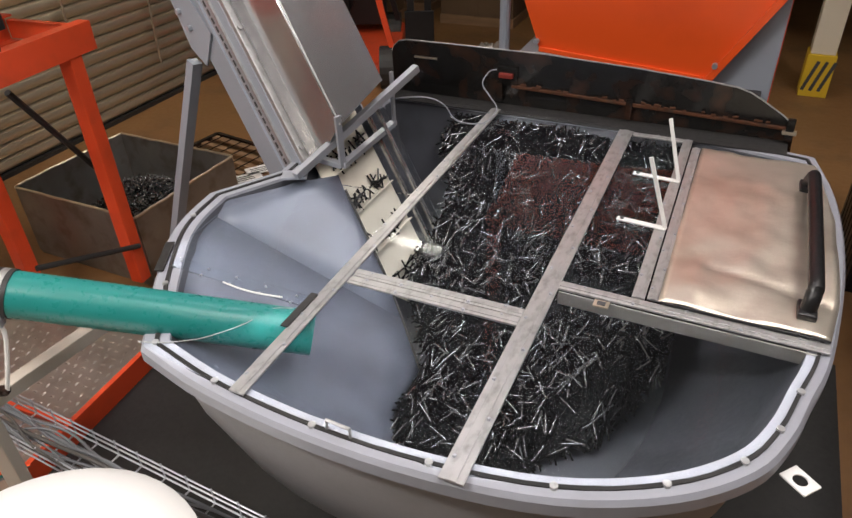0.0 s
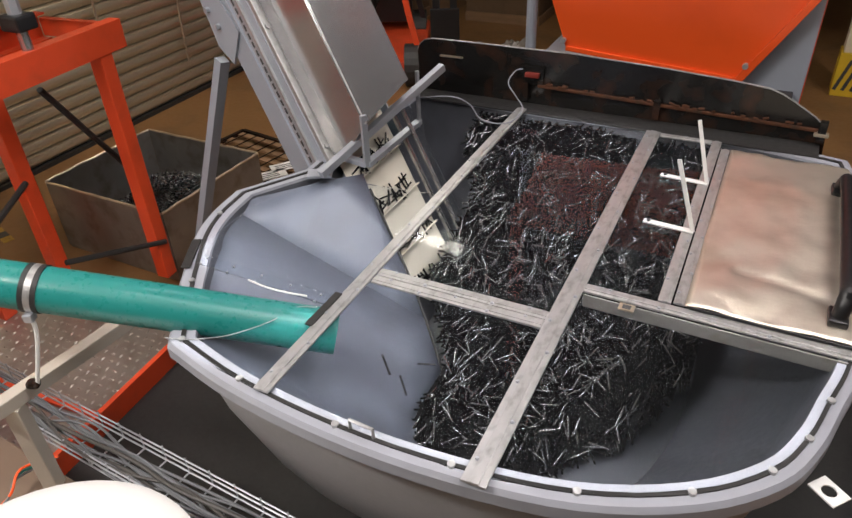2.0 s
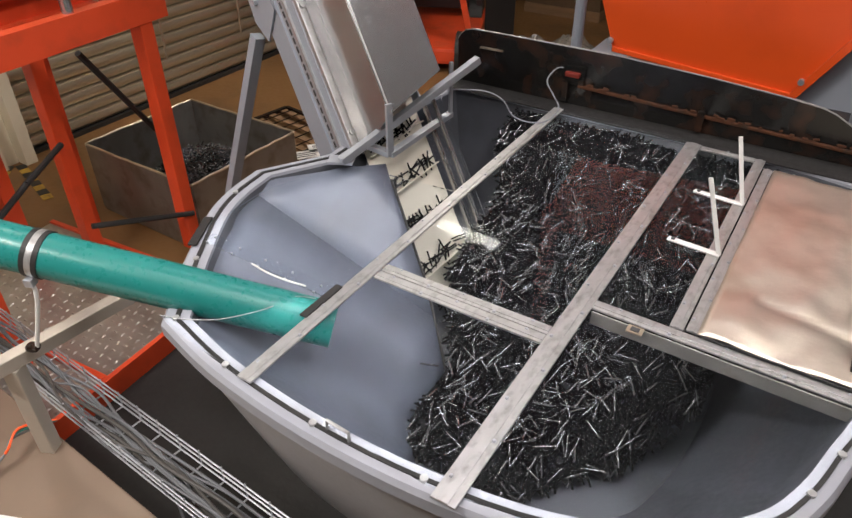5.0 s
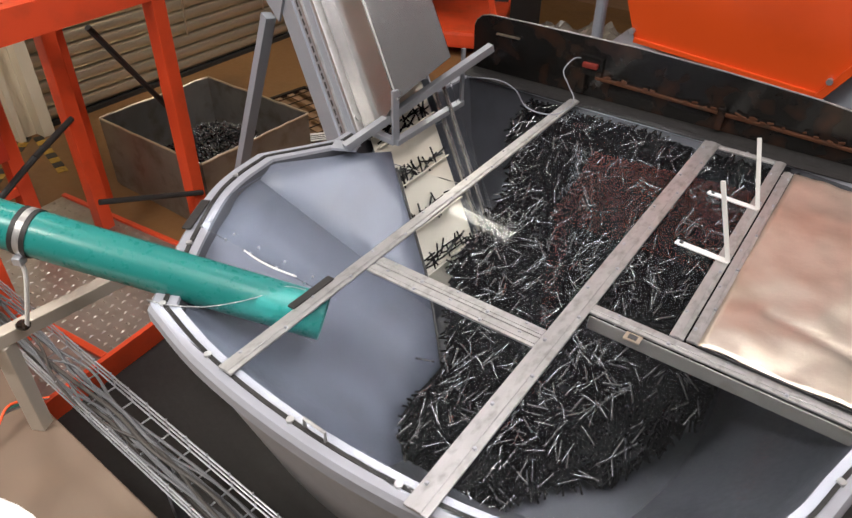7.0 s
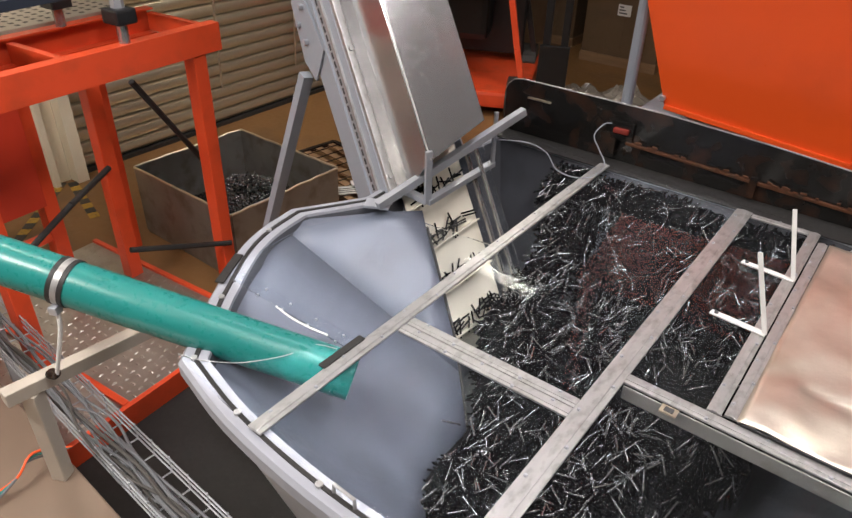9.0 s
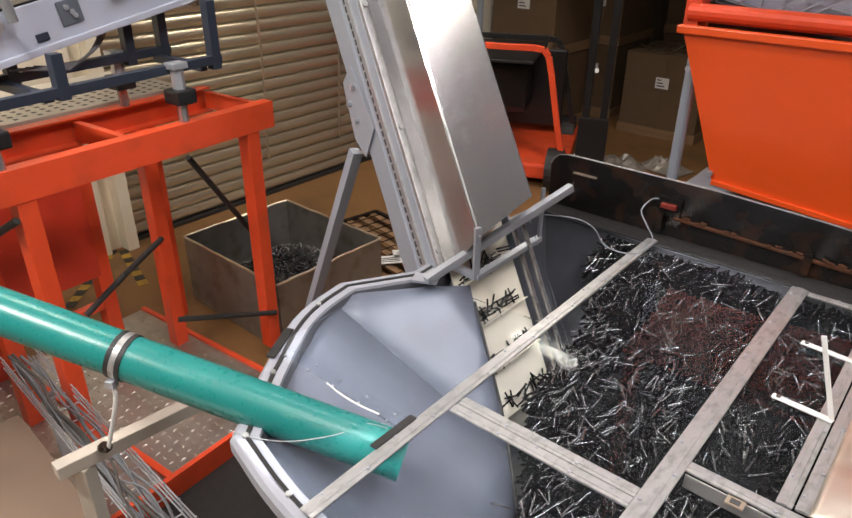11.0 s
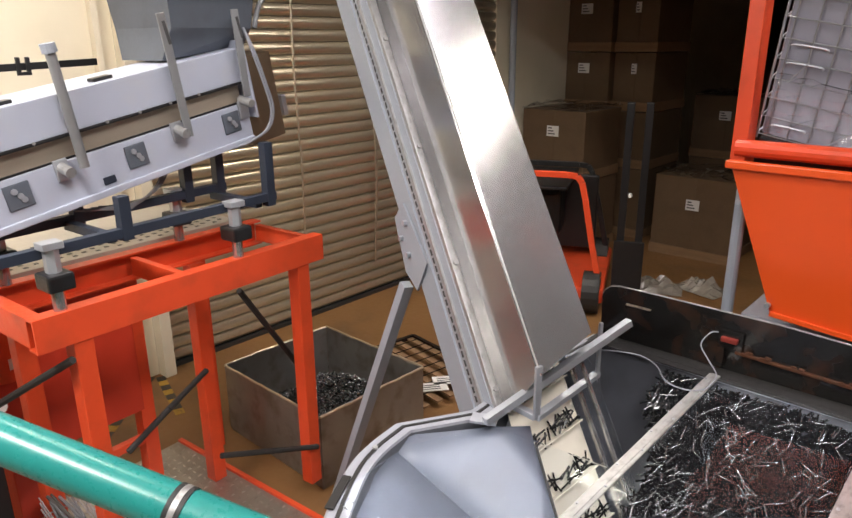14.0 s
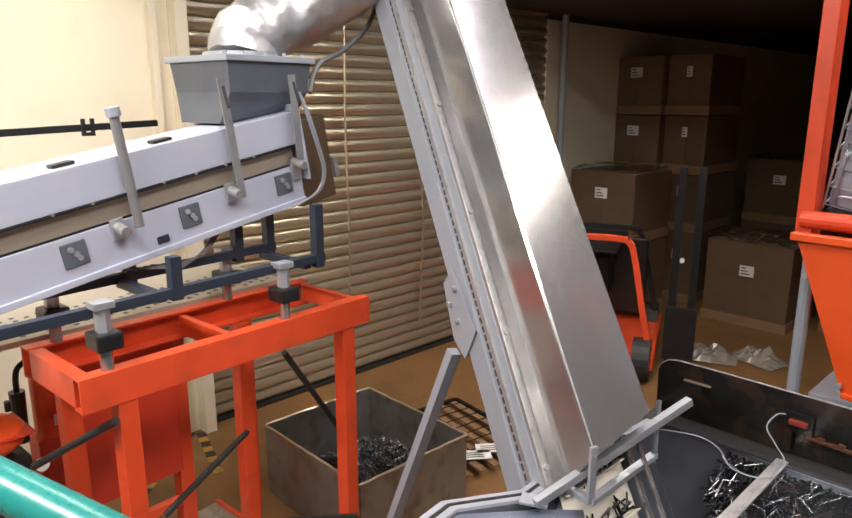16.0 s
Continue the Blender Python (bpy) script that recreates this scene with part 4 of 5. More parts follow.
def trough():
    t = thing("vibrating_trough", BF, "long pale enclosed feeding trough on a dark blue frame", "trough")
    tilt = pose(1.22, 0.30, 1.835, 0, -10.2, 0)

    def piece(name, x0, x1, y0, y1, z0, z1, m, label="", bevel=0.004):
        return part(name, box(B(), x0, x1, y0, y1, z0, z1, None, bevel), m, t, label, at=tilt)

    piece("lower_panel", -2.6, -0.02, 0.0, 0.34, 0.0, 0.155, TROUGH, "pale blue-grey lower panel")
    piece("recess", -2.6, -0.03, 0.02, 0.32, 0.155, 0.25, mat("bare_brown_steel", (0.4, 0.34, 0.27), 0.42, 0.35, vary=0.2, scale=4, stretch=(0.4, 4, 4)), "bare steel strip between the panels")
    piece("upper_panel", -2.6, 0.0, -0.01, 0.27, 0.25, 0.39, TROUGH, "pale blue-grey cover panel")
    piece("seal", -2.6, 0.0, -0.012, 0.352, 0.238, 0.25, BLACK, "thin black seal")
    piece("seam", -2.6, -0.02, 0.012, 0.33, 0.1555, 0.163, BLACK, "thin black seam", 0.001)
    piece("bottom_fold", -2.6, -0.02, -0.012, 0.02, -0.022, 0.004, TROUGH, "folded lower edge")
    piece("end_plate", 0.0, 0.012, -0.03, 0.37, 0.08, 0.42, TROUGH)
    piece("end_box", 0.02, 0.235, 0.08, 0.3, -0.07, 0.33, mat("brown_end_plate", (0.2, 0.14, 0.09), 0.5, 0.5, vary=0.2, scale=5), "brown steel end box")
    for x in (-1.065, -0.6, -0.125):
        ob = piece("window", x - 0.045, x + 0.045, -0.006, 0.0, 0.045, 0.135, FUNNEL, "dark square bolted inspection plate")
        for dx, dz in ((-0.012, 0.02), (0.012, -0.015), (0.004, 0.0)):
            part("bolt", rod(B(), (x + dx, -0.014, 0.09 + dz), (x + dx, -0.006, 0.09 + dz), 0.011, 8), GALV, ob)
    for x in (-0.895, -0.4):
        part("pin", rod(B(), (x, -0.07, 0.125), (x, 0.0, 0.14), 0.02, 12), ALU, t, at=tilt)
    part("socket", box(B(), -0.76, -0.71, -0.006, 0.0, 0.02, 0.05, None, 0.003), BLUEGREY, t, at=tilt)
    for x0, z0, x1, z1, flat in ((-0.835, 0.125, -0.815, 0.55, False), (-0.38, 0.105, -0.36, 0.59, True), (-0.05, 0.19, -0.01, 0.55, True)):
        bm = B()
        if flat:
            bar(bm, (x0, -0.055, z0), (x1, -0.045, z1), 0.036, 0.008, (0, 1, 0))
        else:
            rod(bm, (x0, -0.055, z0), (x1, -0.045, z1), 0.018, 14)
        ob = part("spring_bar", bm, SPRING, t, "upright steel spring bar", at=tilt)
        if flat:
            part("slot", bar(B(), (x1 + 0.006, -0.051, z1 - 0.12), (x1 + 0.001, -0.05, z1 - 0.03), 0.014, 0.003, (0, 1, 0)), INK, ob)
        else:
            part("cap", rod(B(), (x1, -0.045, z1 - 0.02), (x1 - 0.001, -0.045, z1 + 0.012), 0.026, 14), GREY_PAINT, ob)
    for loop in (0.0, 0.012):
        pts = [(0.02, -0.04, 0.47), (0.035 + loop, -0.05, 0.36), (0.06 + loop, -0.05, 0.22), (0.075 + loop, -0.045, 0.1), (0.03 + loop, -0.04, 0.02), (-0.06, -0.03, -0.01), (-0.12, -0.01, -0.02)]
        part("cable", tube(B(), smooth_path(pts, 6), 0.006, 8), RIM, t, "pale cable tied to the end bar", True, at=tilt)
    part("end_bracket", box(B(), 0.235, 0.262, 0.06, 0.14, 0.02, 0.12, None, 0.004), GALV, t, "small bolted end bracket", at=tilt)
    part("pin", rod(B(), (-0.05, -0.075, 0.16), (-0.05, 0.0, 0.175), 0.018, 12), ALU, t, at=tilt)
    for x in (-0.895, -0.4, -0.05):
        part("pin_clamp", box(B(), x - 0.026, x + 0.026, -0.012, -0.001, 0.09, 0.17, None, 0.004), GALV, t, "bolted clamp plate", at=tilt)
    for k in range(7):
        x = -1.1 + k * 0.14
        part("seal_stud", rod(B(), (x, -0.018, 0.248), (x, -0.01, 0.248), 0.006, 6), ALU, t, at=tilt)
    for x in (-1.0, -0.62):
        part("clip", box(B(), x - 0.04, x + 0.04, 0.03, 0.08, 0.39, 0.403, None, 0.004), BLACK, t, at=tilt)
    # dark blue under-frame
    for y in (0.07, 0.42):
        part("rail", bar(B(), (-1.4, y, 1.56), (1.1, y, 1.6), 0.036, 0.036), BLUEGREY, t, "dark blue-grey square rail")
    for x, y in ((1.07, 0.07), (0.40, 0.07), (-0.5, 0.07), (1.07, 0.42), (0.40, 0.42), (0.9, 0.42)):
        part("upright", bar(B(), (x, y, 1.56), (x, y, 1.835 - (1.07 - x) * 0.17), 0.042, 0.042, (1, 0, 0)), BLUEGREY, t)
    for x in (1.03, 0.36):
        part("cross_rail", bar(B(), (x, 0.09, 1.57), (x, 0.42, 1.57), 0.034, 0.034), BLUEGREY, t)
    for x in (0.115, 0.855):
        for y in (0.035, 0.455):
            ob = part("mount", box(B(), x - 0.045, x + 0.045, y - 0.05, y + 0.05, 1.46, 1.52, None, 0.01), BLACK, t, "black rubber mount on a steel stud")
            part("stud", rod(B(), (x, y, 1.385), (x, y, 1.46), 0.022, 14), STEEL, ob)
            part("nut", rod(B(), (x, y, 1.52), (x, y, 1.60), 0.026, 6), GALV, ob)
            part("clamp_plate", box(B(), x - 0.035, x + 0.035, y - 0.03, y + 0.03, 1.60, 1.625, None, 0.003), GALV, ob)
    for k in range(4):
        pts = [(0.74 + 0.02 * k, 0.36, 1.76), (0.73, 0.35, 1.70 - 0.01 * k), (0.66 - 0.02 * k, 0.34, 1.64 - 0.01 * k), (0.56, 0.34, 1.62 - 0.005 * k), (0.46 - 0.03 * k, 0.36, 1.63)]
        part("cable", tube(B(), smooth_path(pts, 6), 0.004, 7), CABLE_GREY, t, "grey hanging cable", True)
    # inlet funnel and foil duct
    f = thing("inlet_funnel", BF, "grey sheet funnel at the trough inlet", "funnel")
    bm = B()
    cx, cy = 1.03, 0.52
    lo = [bm.verts.new((cx + sx * 0.21, cy + sy * 0.15, 2.2 + sx * 0.03)) for sx, sy in ((-1, -1), (1, -1), (1, 1), (-1, 1))]
    mi = [bm.verts.new((cx + sx * 0.21 + 0.02 * (sx < 0), cy + sy * 0.21, 2.30)) for sx, sy in ((-1, -1), (1, -1), (1, 1), (-1, 1))]
    hi = [bm.verts.new((cx + sx * 0.225 + 0.02 * (sx < 0), cy + sy * 0.225, 2.43)) for sx, sy in ((-1, -1), (1, -1), (1, 1), (-1, 1))]
    for u, x in ((lo, mi), (mi, hi)):
        for i in range(4):
            bm.faces.new((u[i], u[(i + 1) % 4], x[(i + 1) % 4], x[i]))
    bm.faces.new(hi)
    part("body", bm, FUNNEL, f, "slate grey sheet body")
    part("collar", box(B(), cx - 0.22, cx + 0.24, cy - 0.24, cy + 0.24, 2.425, 2.45, None, 0.003), GREY_PAINT, f, "flanged grey collar")
    for k in range(5):
        part("collar_bolt", rod(B(), (cx - 0.2 + k * 0.1, cy - 0.2, 2.45), (cx - 0.2 + k * 0.1, cy - 0.2, 2.465), 0.01, 6), GALV, f)
    top = BF.inverted() @ (CV @ Vector((0.1, 2.35, -0.25)))
    pts = smooth_path([(cx + 0.02, cy, 2.45), (cx + 0.05, cy + 0.01, 2.53), (cx + 0.16, cy + 0.01, 2.60), (cx + 0.4, cy - 0.05, 2.70), tuple(top)], 10)
    bm = B()
    tube(bm, pts, 0.15, 24)
    for vert in bm.verts:
        vert.co += vert.normal * 0 + Vector((noise.noise(vert.co * 14), noise.noise(vert.co * 14 + Vector((7, 0, 0))), noise.noise(vert.co * 14 + Vector((0, 9, 0))))) * 0.018
    duct = thing("foil_duct", BF, "crinkled silver foil duct from the conveyor head", "duct")
    part("sleeve", bm, SILVER, duct, "crinkled foil sleeve", True)
    part("hose_clamp", rod(B(), (cx + 0.02, cy, 2.452), (cx + 0.02, cy, 2.472), 0.168, 24), GALV, duct, "steel hose clamp")


def steel_crate():
    ang = math.degrees(math.atan2(3.905 - 3.507, -1.774 + 0.995))
    m = pose(-0.995, 3.507, 0, 0, 0, ang)
    t = thing("steel_crate", m, "worn open steel crate half full of black tubes", "crate")
    lx, ly, hh, th = 0.875, 0.76, 0.43, 0.006
    part("side", box(B(), 0, lx, -th, 0, 0.02, hh, None, 0.001), CRATE, t)
    part("side", box(B(), 0, lx, ly, ly + th, 0.02, hh, None, 0.001), CRATE, t)
    part("side", box(B(), -th, 0, 0, ly, 0.02, hh, None, 0.001), CRATE, t)
    part("side", box(B(), lx, lx + th, 0, ly, 0.02, hh, None, 0.001), CRATE, t)
    part("base", box(B(), 0.002, lx - 0.002, 0.002, ly - 0.002, 0.0, 0.022), CRATE, t)
    rng = random.Random(9)
    for a, b in (((0, -th / 2), (lx, -th / 2)), ((0, ly + th / 2), (lx, ly + th / 2)), ((-th / 2, 0), (-th / 2, ly)), ((lx + th / 2, 0), (lx + th / 2, ly))):
        pts = [(a[0] + (b[0] - a[0]) * k / 14, a[1] + (b[1] - a[1]) * k / 14, hh + rng.uniform(-0.002, 0.004)) for k in range(15)]
        part("worn_rim", tube(B(), pts, 0.007, 6), EDGE, t, "bare worn rim")
    vs, fs = [], []
    for _ in range(2600):
        x, y = rng.uniform(0.04, lx - 0.04), rng.uniform(0.04, ly - 0.04)
        z = 0.07 + 0.31 * math.exp(-((x - 0.34) ** 2 + (y - 0.40) ** 2) / 0.11) + rng.uniform(-0.03, 0.02)
        rods_into(vs, fs, (x, y, z), rng.uniform(0, 6.28), rng.gauss(0, 0.5))
    me = bpy.data.meshes.new("crate_tubes")
    me.from_pydata(vs, [], fs)
    me.materials.append(ROD_CRATE)
    me.shade_smooth()
    me.set_sharp_from_angle(angle=radians(60))
    ob = new("crate_tubes", me)
    ob.matrix_world = m
    tagged(ob, "loose black plastic tubes piled in the crate", "tubes", kind="stuff")


# ---------------------------------------------------------------- red tipping hopper behind
def tipper():
    t = thing("tipping_hopper", FR, "orange-red tipping hopper with sloping front", "hopper")
    q = 1.70
    lo = [(0.045, 1.16), (0.78, 1.10)]
    hi = [(-0.17, 1.765), (1.18, 1.765)]
    bm = B()
    f = [bm.verts.new((lo[0][0], q, lo[0][1])), bm.verts.new((lo[1][0], q, lo[1][1])), bm.verts.new((hi[1][0], q - 0.05, hi[1][1])), bm.verts.new((hi[0][0], q - 0.05, hi[0][1]))]
    g = [bm.verts.new((x.co.x, 2.75, x.co.z + (0.1 if i < 2 else 0))) for i, x in enumerate(f)]
    bm.faces.new(f), bm.faces.new(g[::-1])
    for i in (0, 1, 3):
        bm.faces.new((f[i], f[(i + 1) % 4], g[(i + 1) % 4], g[i]))
    ob = part("body", bm, ORANGE, t, "orange-red sheet body")
    ob.modifiers.new("thick", "SOLIDIFY").thickness = 0.008
    part("top_flange", box(B(), -0.185, 1.19, q - 0.075, q - 0.035, 1.75, 1.78, None, 0.004), ORANGE, t, "folded top flange")
    part("side_flange", bar(B(), (0.78, q - 0.012, 1.10), (1.18, q - 0.06, 1.765), 0.03, 0.012, (0, 1, 0)), ORANGE, t)
    part("bottom_lip", bar(B(), (0.045, q - 0.008, 1.163), (0.78, q - 0.008, 1.105), 0.012, 0.02), ORANGE, t)
    for p in ((0.035, 1.2), (-0.13, 1.61), (0.80, 1.17)):
        part("bolt", rod(B(), (p[0], q - 0.03, p[1]), (p[0], q - 0.01, p[1]), 0.012, 8), GALV, t)
    part("mast", box(B(), -0.2, -0.14, q + 0.02, q + 0.12, 1.76, 3.2, None, 0.004), RED, t, "upright red mast plate")
    part("mast", box(B(), 1.1, 1.16, q + 0.02, q + 0.12, 1.76, 3.2, None, 0.004), RED, t, "upright red mast plate")
    part("inner_wall", box(B(), -0.14, 1.1, q + 0.5, q + 0.53, 1.76, 2.9), RED_DIMMED, t, "red inner wall darkened to weaken its reflection in the panes")
    part("cross_tube", rod(B(), (-0.18, q + 0.03, 1.82), (1.14, q + 0.03, 1.82), 0.035, 14), RED, t, "red cross tube")
    part("grey_skirt", box(B(), -0.1, 1.0, q + 0.12, 2.7, 0.0, 1.09, None, 0.004), GREY_PAINT, t, "grey steel base cabinet")
    part("pole", rod(B(), (-0.14, q + 0.05, 0.0), (-0.14, q + 0.05, 1.75), 0.025, 12), GREY_PAINT, t, "grey upright pole")
    part("side_plate", box(B(), 0.79, 1.03, q + 0.06, q + 0.09, 0.4, 1.5, None, 0.003), GREY_PAINT, t, "blue-grey side plate")
    part("side_edge", bar(B(), (1.02, q + 0.1, 0.3), (1.02, q + 0.1, 1.8), 0.03, 0.03, (1, 0, 0)), RED, t)
    # The ledge's shade under the hopper is put into this dark, rust-flecked colour.
    part("ledge", box(B(), -0.42, 1.0, 1.43, 1.815, 1.04, 1.06, None, 0.004), RUST, t, "steel ledge behind the plate, dark for its shade and orange reflection")
    part("ledge_wall", box(B(), -0.40, -0.36, 1.44, 1.8, 0.0, 1.038, None, 0.003), GREY_PAINT, t)
    # crumpled film left on the floor behind
    for x, y, w2, turn in ((-1.72, 4.75, 0.34, 20), (-1.36, 4.98, 0.3, -15)):
        bm = B()
        rows = [[bm.verts.new(((i / 12 - 0.5) * w2 * 1.5, (j / 8 - 0.5) * w2, 0.012 + (0.05 + 0.2 * abs(noise.noise(Vector((i * 0.55, j * 0.6, x))))) * math.sin(math.pi * i / 12) * math.sin(math.pi * j / 8))) for j in range(9)] for i in range(13)]
        for u, x2 in zip(rows, rows[1:]):
            for j in range(8):
                bm.faces.new((u[j], u[j + 1], x2[j + 1], x2[j]))
        ob = single("crumpled_film", bm, FILM_HAZY, FR @ pose(x, y, 0, 0, 0, turn), "crumpled clear wrapping film lying on the floor", "film", "film scraps")
        ob.modifiers.new("thick", "SOLIDIFY").thickness = 0.004
    # wire basket with film
    k = thing("wire_basket", FR @ pose(-0.115, q + 0.15, 1.82, 18, 11, 0), "wire mesh basket wrapped in clear film", "basket")
    for i in range(15):
        part("wire", rod(B(), (i * 0.08, 0, 0.05), (i * 0.08, 0, 0.95), 0.003, 6), SPRING, k)
    for j in range(12):
        part("wire", rod(B(), (-0.035, 0, 0.05 + j * 0.08), (1.12, 0, 0.05 + j * 0.08), 0.003, 6), SPRING, k)
        part("side_wire", rod(B(), (-0.035, 0, 0.05 + j * 0.08), (-0.035, 0.3, 0.05 + j * 0.08), 0.003, 6), GALV, k)
    for x, y, r in ((-0.035, 0.0, 0.005), (-0.035, 0.06, 0.003), (-0.035, 0.14, 0.003), (-0.035, 0.3, 0.005)):
        part("edge_wire", rod(B(), (x, y, 0.03), (x, y, 0.95), r, 8), GALV, k, "bright corner wire")
    for z in (0.1, 0.36, 0.43, 0.62, 0.66, 0.86, 0.9):
        part("clip_wire", tube(B(), smooth_path([(0.01, -0.012, z), (0.03, -0.014, z + 0.008), (0.13, -0.012, z + 0.01), (0.14, -0.01, z)], 4), 0.004, 6), GALV, k, "hooked clip wire", True)
    part("liner", box(B(), -0.02, 1.1, 0.012, 0.016, 0.05, 0.95), LINER, k, "grey lilac liner behind the mesh")
    # Pale tubes paint the white glints along the film's creases.
    for n, (x, z, dx, dz) in enumerate(((0.2, 0.06, 0.26, 0.26), (0.25, 0.05, 0.13, 0.12), (0.36, 0.12, 0.13, 0.11), (0.32, 0.18, 0.1, 0.1), (0.04, 0.3, 0.06, 0.1), (0.5, 0.2, 0.12, 0.14))):
        pts = [(x + dx * f, -0.045 - 0.008 * math.sin(5 * f + n), z + dz * f) for f in (0, 0.25, 0.5, 0.75, 1)]
        part("film_glint", tube(B(), smooth_path(pts, 3), 0.003 + 0.001 * (n % 2), 6), RIM, k, "pale tube painting a glint along a film crease", True)
    bm = B()
    rows = [[bm.verts.new((i * 0.04, -0.02 - 0.07 * abs(noise.noise(Vector((i * 0.5, j * 0.4, 2)))), 0.0 + j * 0.03)) for j in range(12)] for i in range(28)]
    for u, x in zip(rows, rows[1:]):
        for j in range(11):
            bm.faces.new((u[j], u[j + 1], x[j + 1], x[j]))
    ob = part("film", bm, FILM, k, "crumpled clear film")
    ob.visible_shadow = False
    ob.modifiers.new("thick", "SOLIDIFY").thickness = 0.003
    part("black_tray", box(B(), -0.02, 1.12, -0.02, 0.25, -0.1, 0.04, None, 0.01), BLACK, k, "black tray under the basket")


# ---------------------------------------------------------------- store behind: boxes, forklift
def carton(x, y, z, lx, ly, lz, turn=0.0, film=False, label_at=0.5, wide=0.07):
    t = thing("carton", pose(x, y, z, 0, 0, -26.1 + turn), "large brown carton on a pallet with a white label", "carton", "stored cartons")
    part("pallet", box(B(), 0, lx, 0, ly, 0, 0.1, None, 0.004), WOOD, t, "wooden pallet")
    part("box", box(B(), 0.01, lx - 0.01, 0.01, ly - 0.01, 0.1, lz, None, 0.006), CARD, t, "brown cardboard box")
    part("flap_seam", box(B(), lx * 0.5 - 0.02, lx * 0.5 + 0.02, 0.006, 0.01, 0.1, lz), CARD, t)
    a = part("label", box(B(), lx * label_at - wide, lx * label_at + wide, 0.002, 0.0095, lz * 0.5 + 0.09, lz * 0.5 + 0.2), PAPER, t, "white paper label")
    for j in range(3):
        part("print_bar", box(B(), lx * label_at - wide * 0.78, lx * label_at + wide * (0.43 - 0.28 * j), 0.0, 0.002, lz * 0.5 + 0.11 + j * 0.03, lz * 0.5 + 0.122 + j * 0.03), INK, a)
    if film:
        bm = B()
        rng = random.Random(int(x * 100))
        rows = [[bm.verts.new((lx * i / 14, ly * j / 8, lz + 0.01 + 0.09 * abs(noise.noise(Vector((i * 0.7, j * 0.7, x)))))) for j in range(9)] for i in range(15)]
        for u, x2 in zip(rows, rows[1:]):
            for j in range(8):
                bm.faces.new((u[j], u[j + 1], x2[j + 1], x2[j]))
        ob = part("film", bm, FILM, t, "crumpled clear film on top")
        ob.visible_shadow = False
        ob.modifiers.new("thick", "SOLIDIFY").thickness = 0.003


def store():
    for z, tall in ((0.0, 0.805), (0.815, 0.635), (1.46, 0.635), (2.105, 0.635)):
        carton(-0.76, 8.6, z, 0.66, 0.9, tall)
        carton(-0.13, 8.38, z, 0.5, 0.9, tall, wide=0.03)
    carton(-1.04, 7.63, 0.0, 0.78, 0.8, 0.80)
    carton(-1.04, 7.63, 0.81, 0.78, 0.8, 0.72, film=True)
    carton(0.40, 7.72, 0.0, 0.86, 0.8, 0.86, film=True)
    carton(0.86, 9.4, 0.0, 0.8, 0.8, 0.8)
    carton(0.86, 9.4, 0.81, 0.8, 0.8, 0.76, film=True)
    carton(1.5, 7.6, 0.0, 0.9, 0.8, 0.86, film=True)
    # forklift
    t = thing("forklift", pose(-1.08, 5.75, 0, 0, 0, -2), "small red forklift truck with black mast", "forklift")
    part("body", box(B(), -0.3, 1.05, -0.02, 1.3, 0.08, 0.22, None, 0.03), RED, t, "red body")
    for y, m, k in ((0.0, RED, 1.0), (1.0, BLACK, 0.93)):
        pts = [(1.0, y, 0.3), (0.93, y, 0.6), (0.855, y, 0.98 * k), (0.82, y, 1.12 * k), (0.78, y, 1.17 * k), (0.7, y, 1.18 * k), (0.3, y, 1.18 * k), (-0.1, y, 1.18 * k), (-0.2, y, 1.1 * k), (-0.2, y, 0.3)]
        bm = B()
        for p0, p1 in zip(pts, pts[1:]):
            bar(bm, p0, p1, 0.05, 0.04, (0, 1, 0), 0.006)
        part("cab_hoop", bm, m, t, "flat red cab hoop" if m is RED else "dark cab hoop")
    part("cab_roof", box(B(), -0.15, 0.7, 0.03, 0.97, 1.04, 1.07, None, 0.01), BLACK, t, "dark cab roof")
    part("cab_rear", box(B(), -0.18, 0.9, 0.9, 0.95, 0.3, 1.02, None, 0.02), BLACK, t, "dark cab back")
    part("seat", box(B(), 0.15, 0.6, 0.5, 0.9, 0.5, 0.95, None, 0.06), BLACK, t, "black seat")
    for x in (1.12, 1.27):
        part("mast_post", box(B(), x, x + 0.06, 0.2, 0.3, 0.05, 1.75, None, 0.004), BLACK, t, "black mast post")
    part("carriage", box(B(), 1.1, 1.35, 0.16, 0.2, 0.15, 0.6, None, 0.004), BLACK, t)
    for x, y in ((0.0, 0.0), (0.95, 0.0), (0.0, 1.1), (0.95, 1.1)):
        part("wheel", rod(B(), (x - 0.07, y, 0.18), (x + 0.07, y, 0.18), 0.18, 20), RUBBER, t, "black tyre")
    part("fork", box(B(), 1.13, 1.23, -0.5, 0.2, 0.03, 0.07, None, 0.003), BLACK, t)
    part("control_knob", rod(B(), (1.2, 0.16, 1.0), (1.2, 0.2, 1.0), 0.018, 12), WHITE, t)
    # yellow-black post foot and column on the far right
    t = thing("column", pose(3.35, 5.2, 0, 0, 0, -26.1), "pale post with yellow and black striped foot", "post")
    part("shaft", box(B(), -0.09, 0.09, -0.09, 0.09, 0.34, 2.4, None, 0.006), WALL, t)
    part("foot", box(B(), -0.105, 0.105, -0.105, 0.105, 0.0, 0.34, None, 0.006), YELLOW, t, "yellow foot guard")
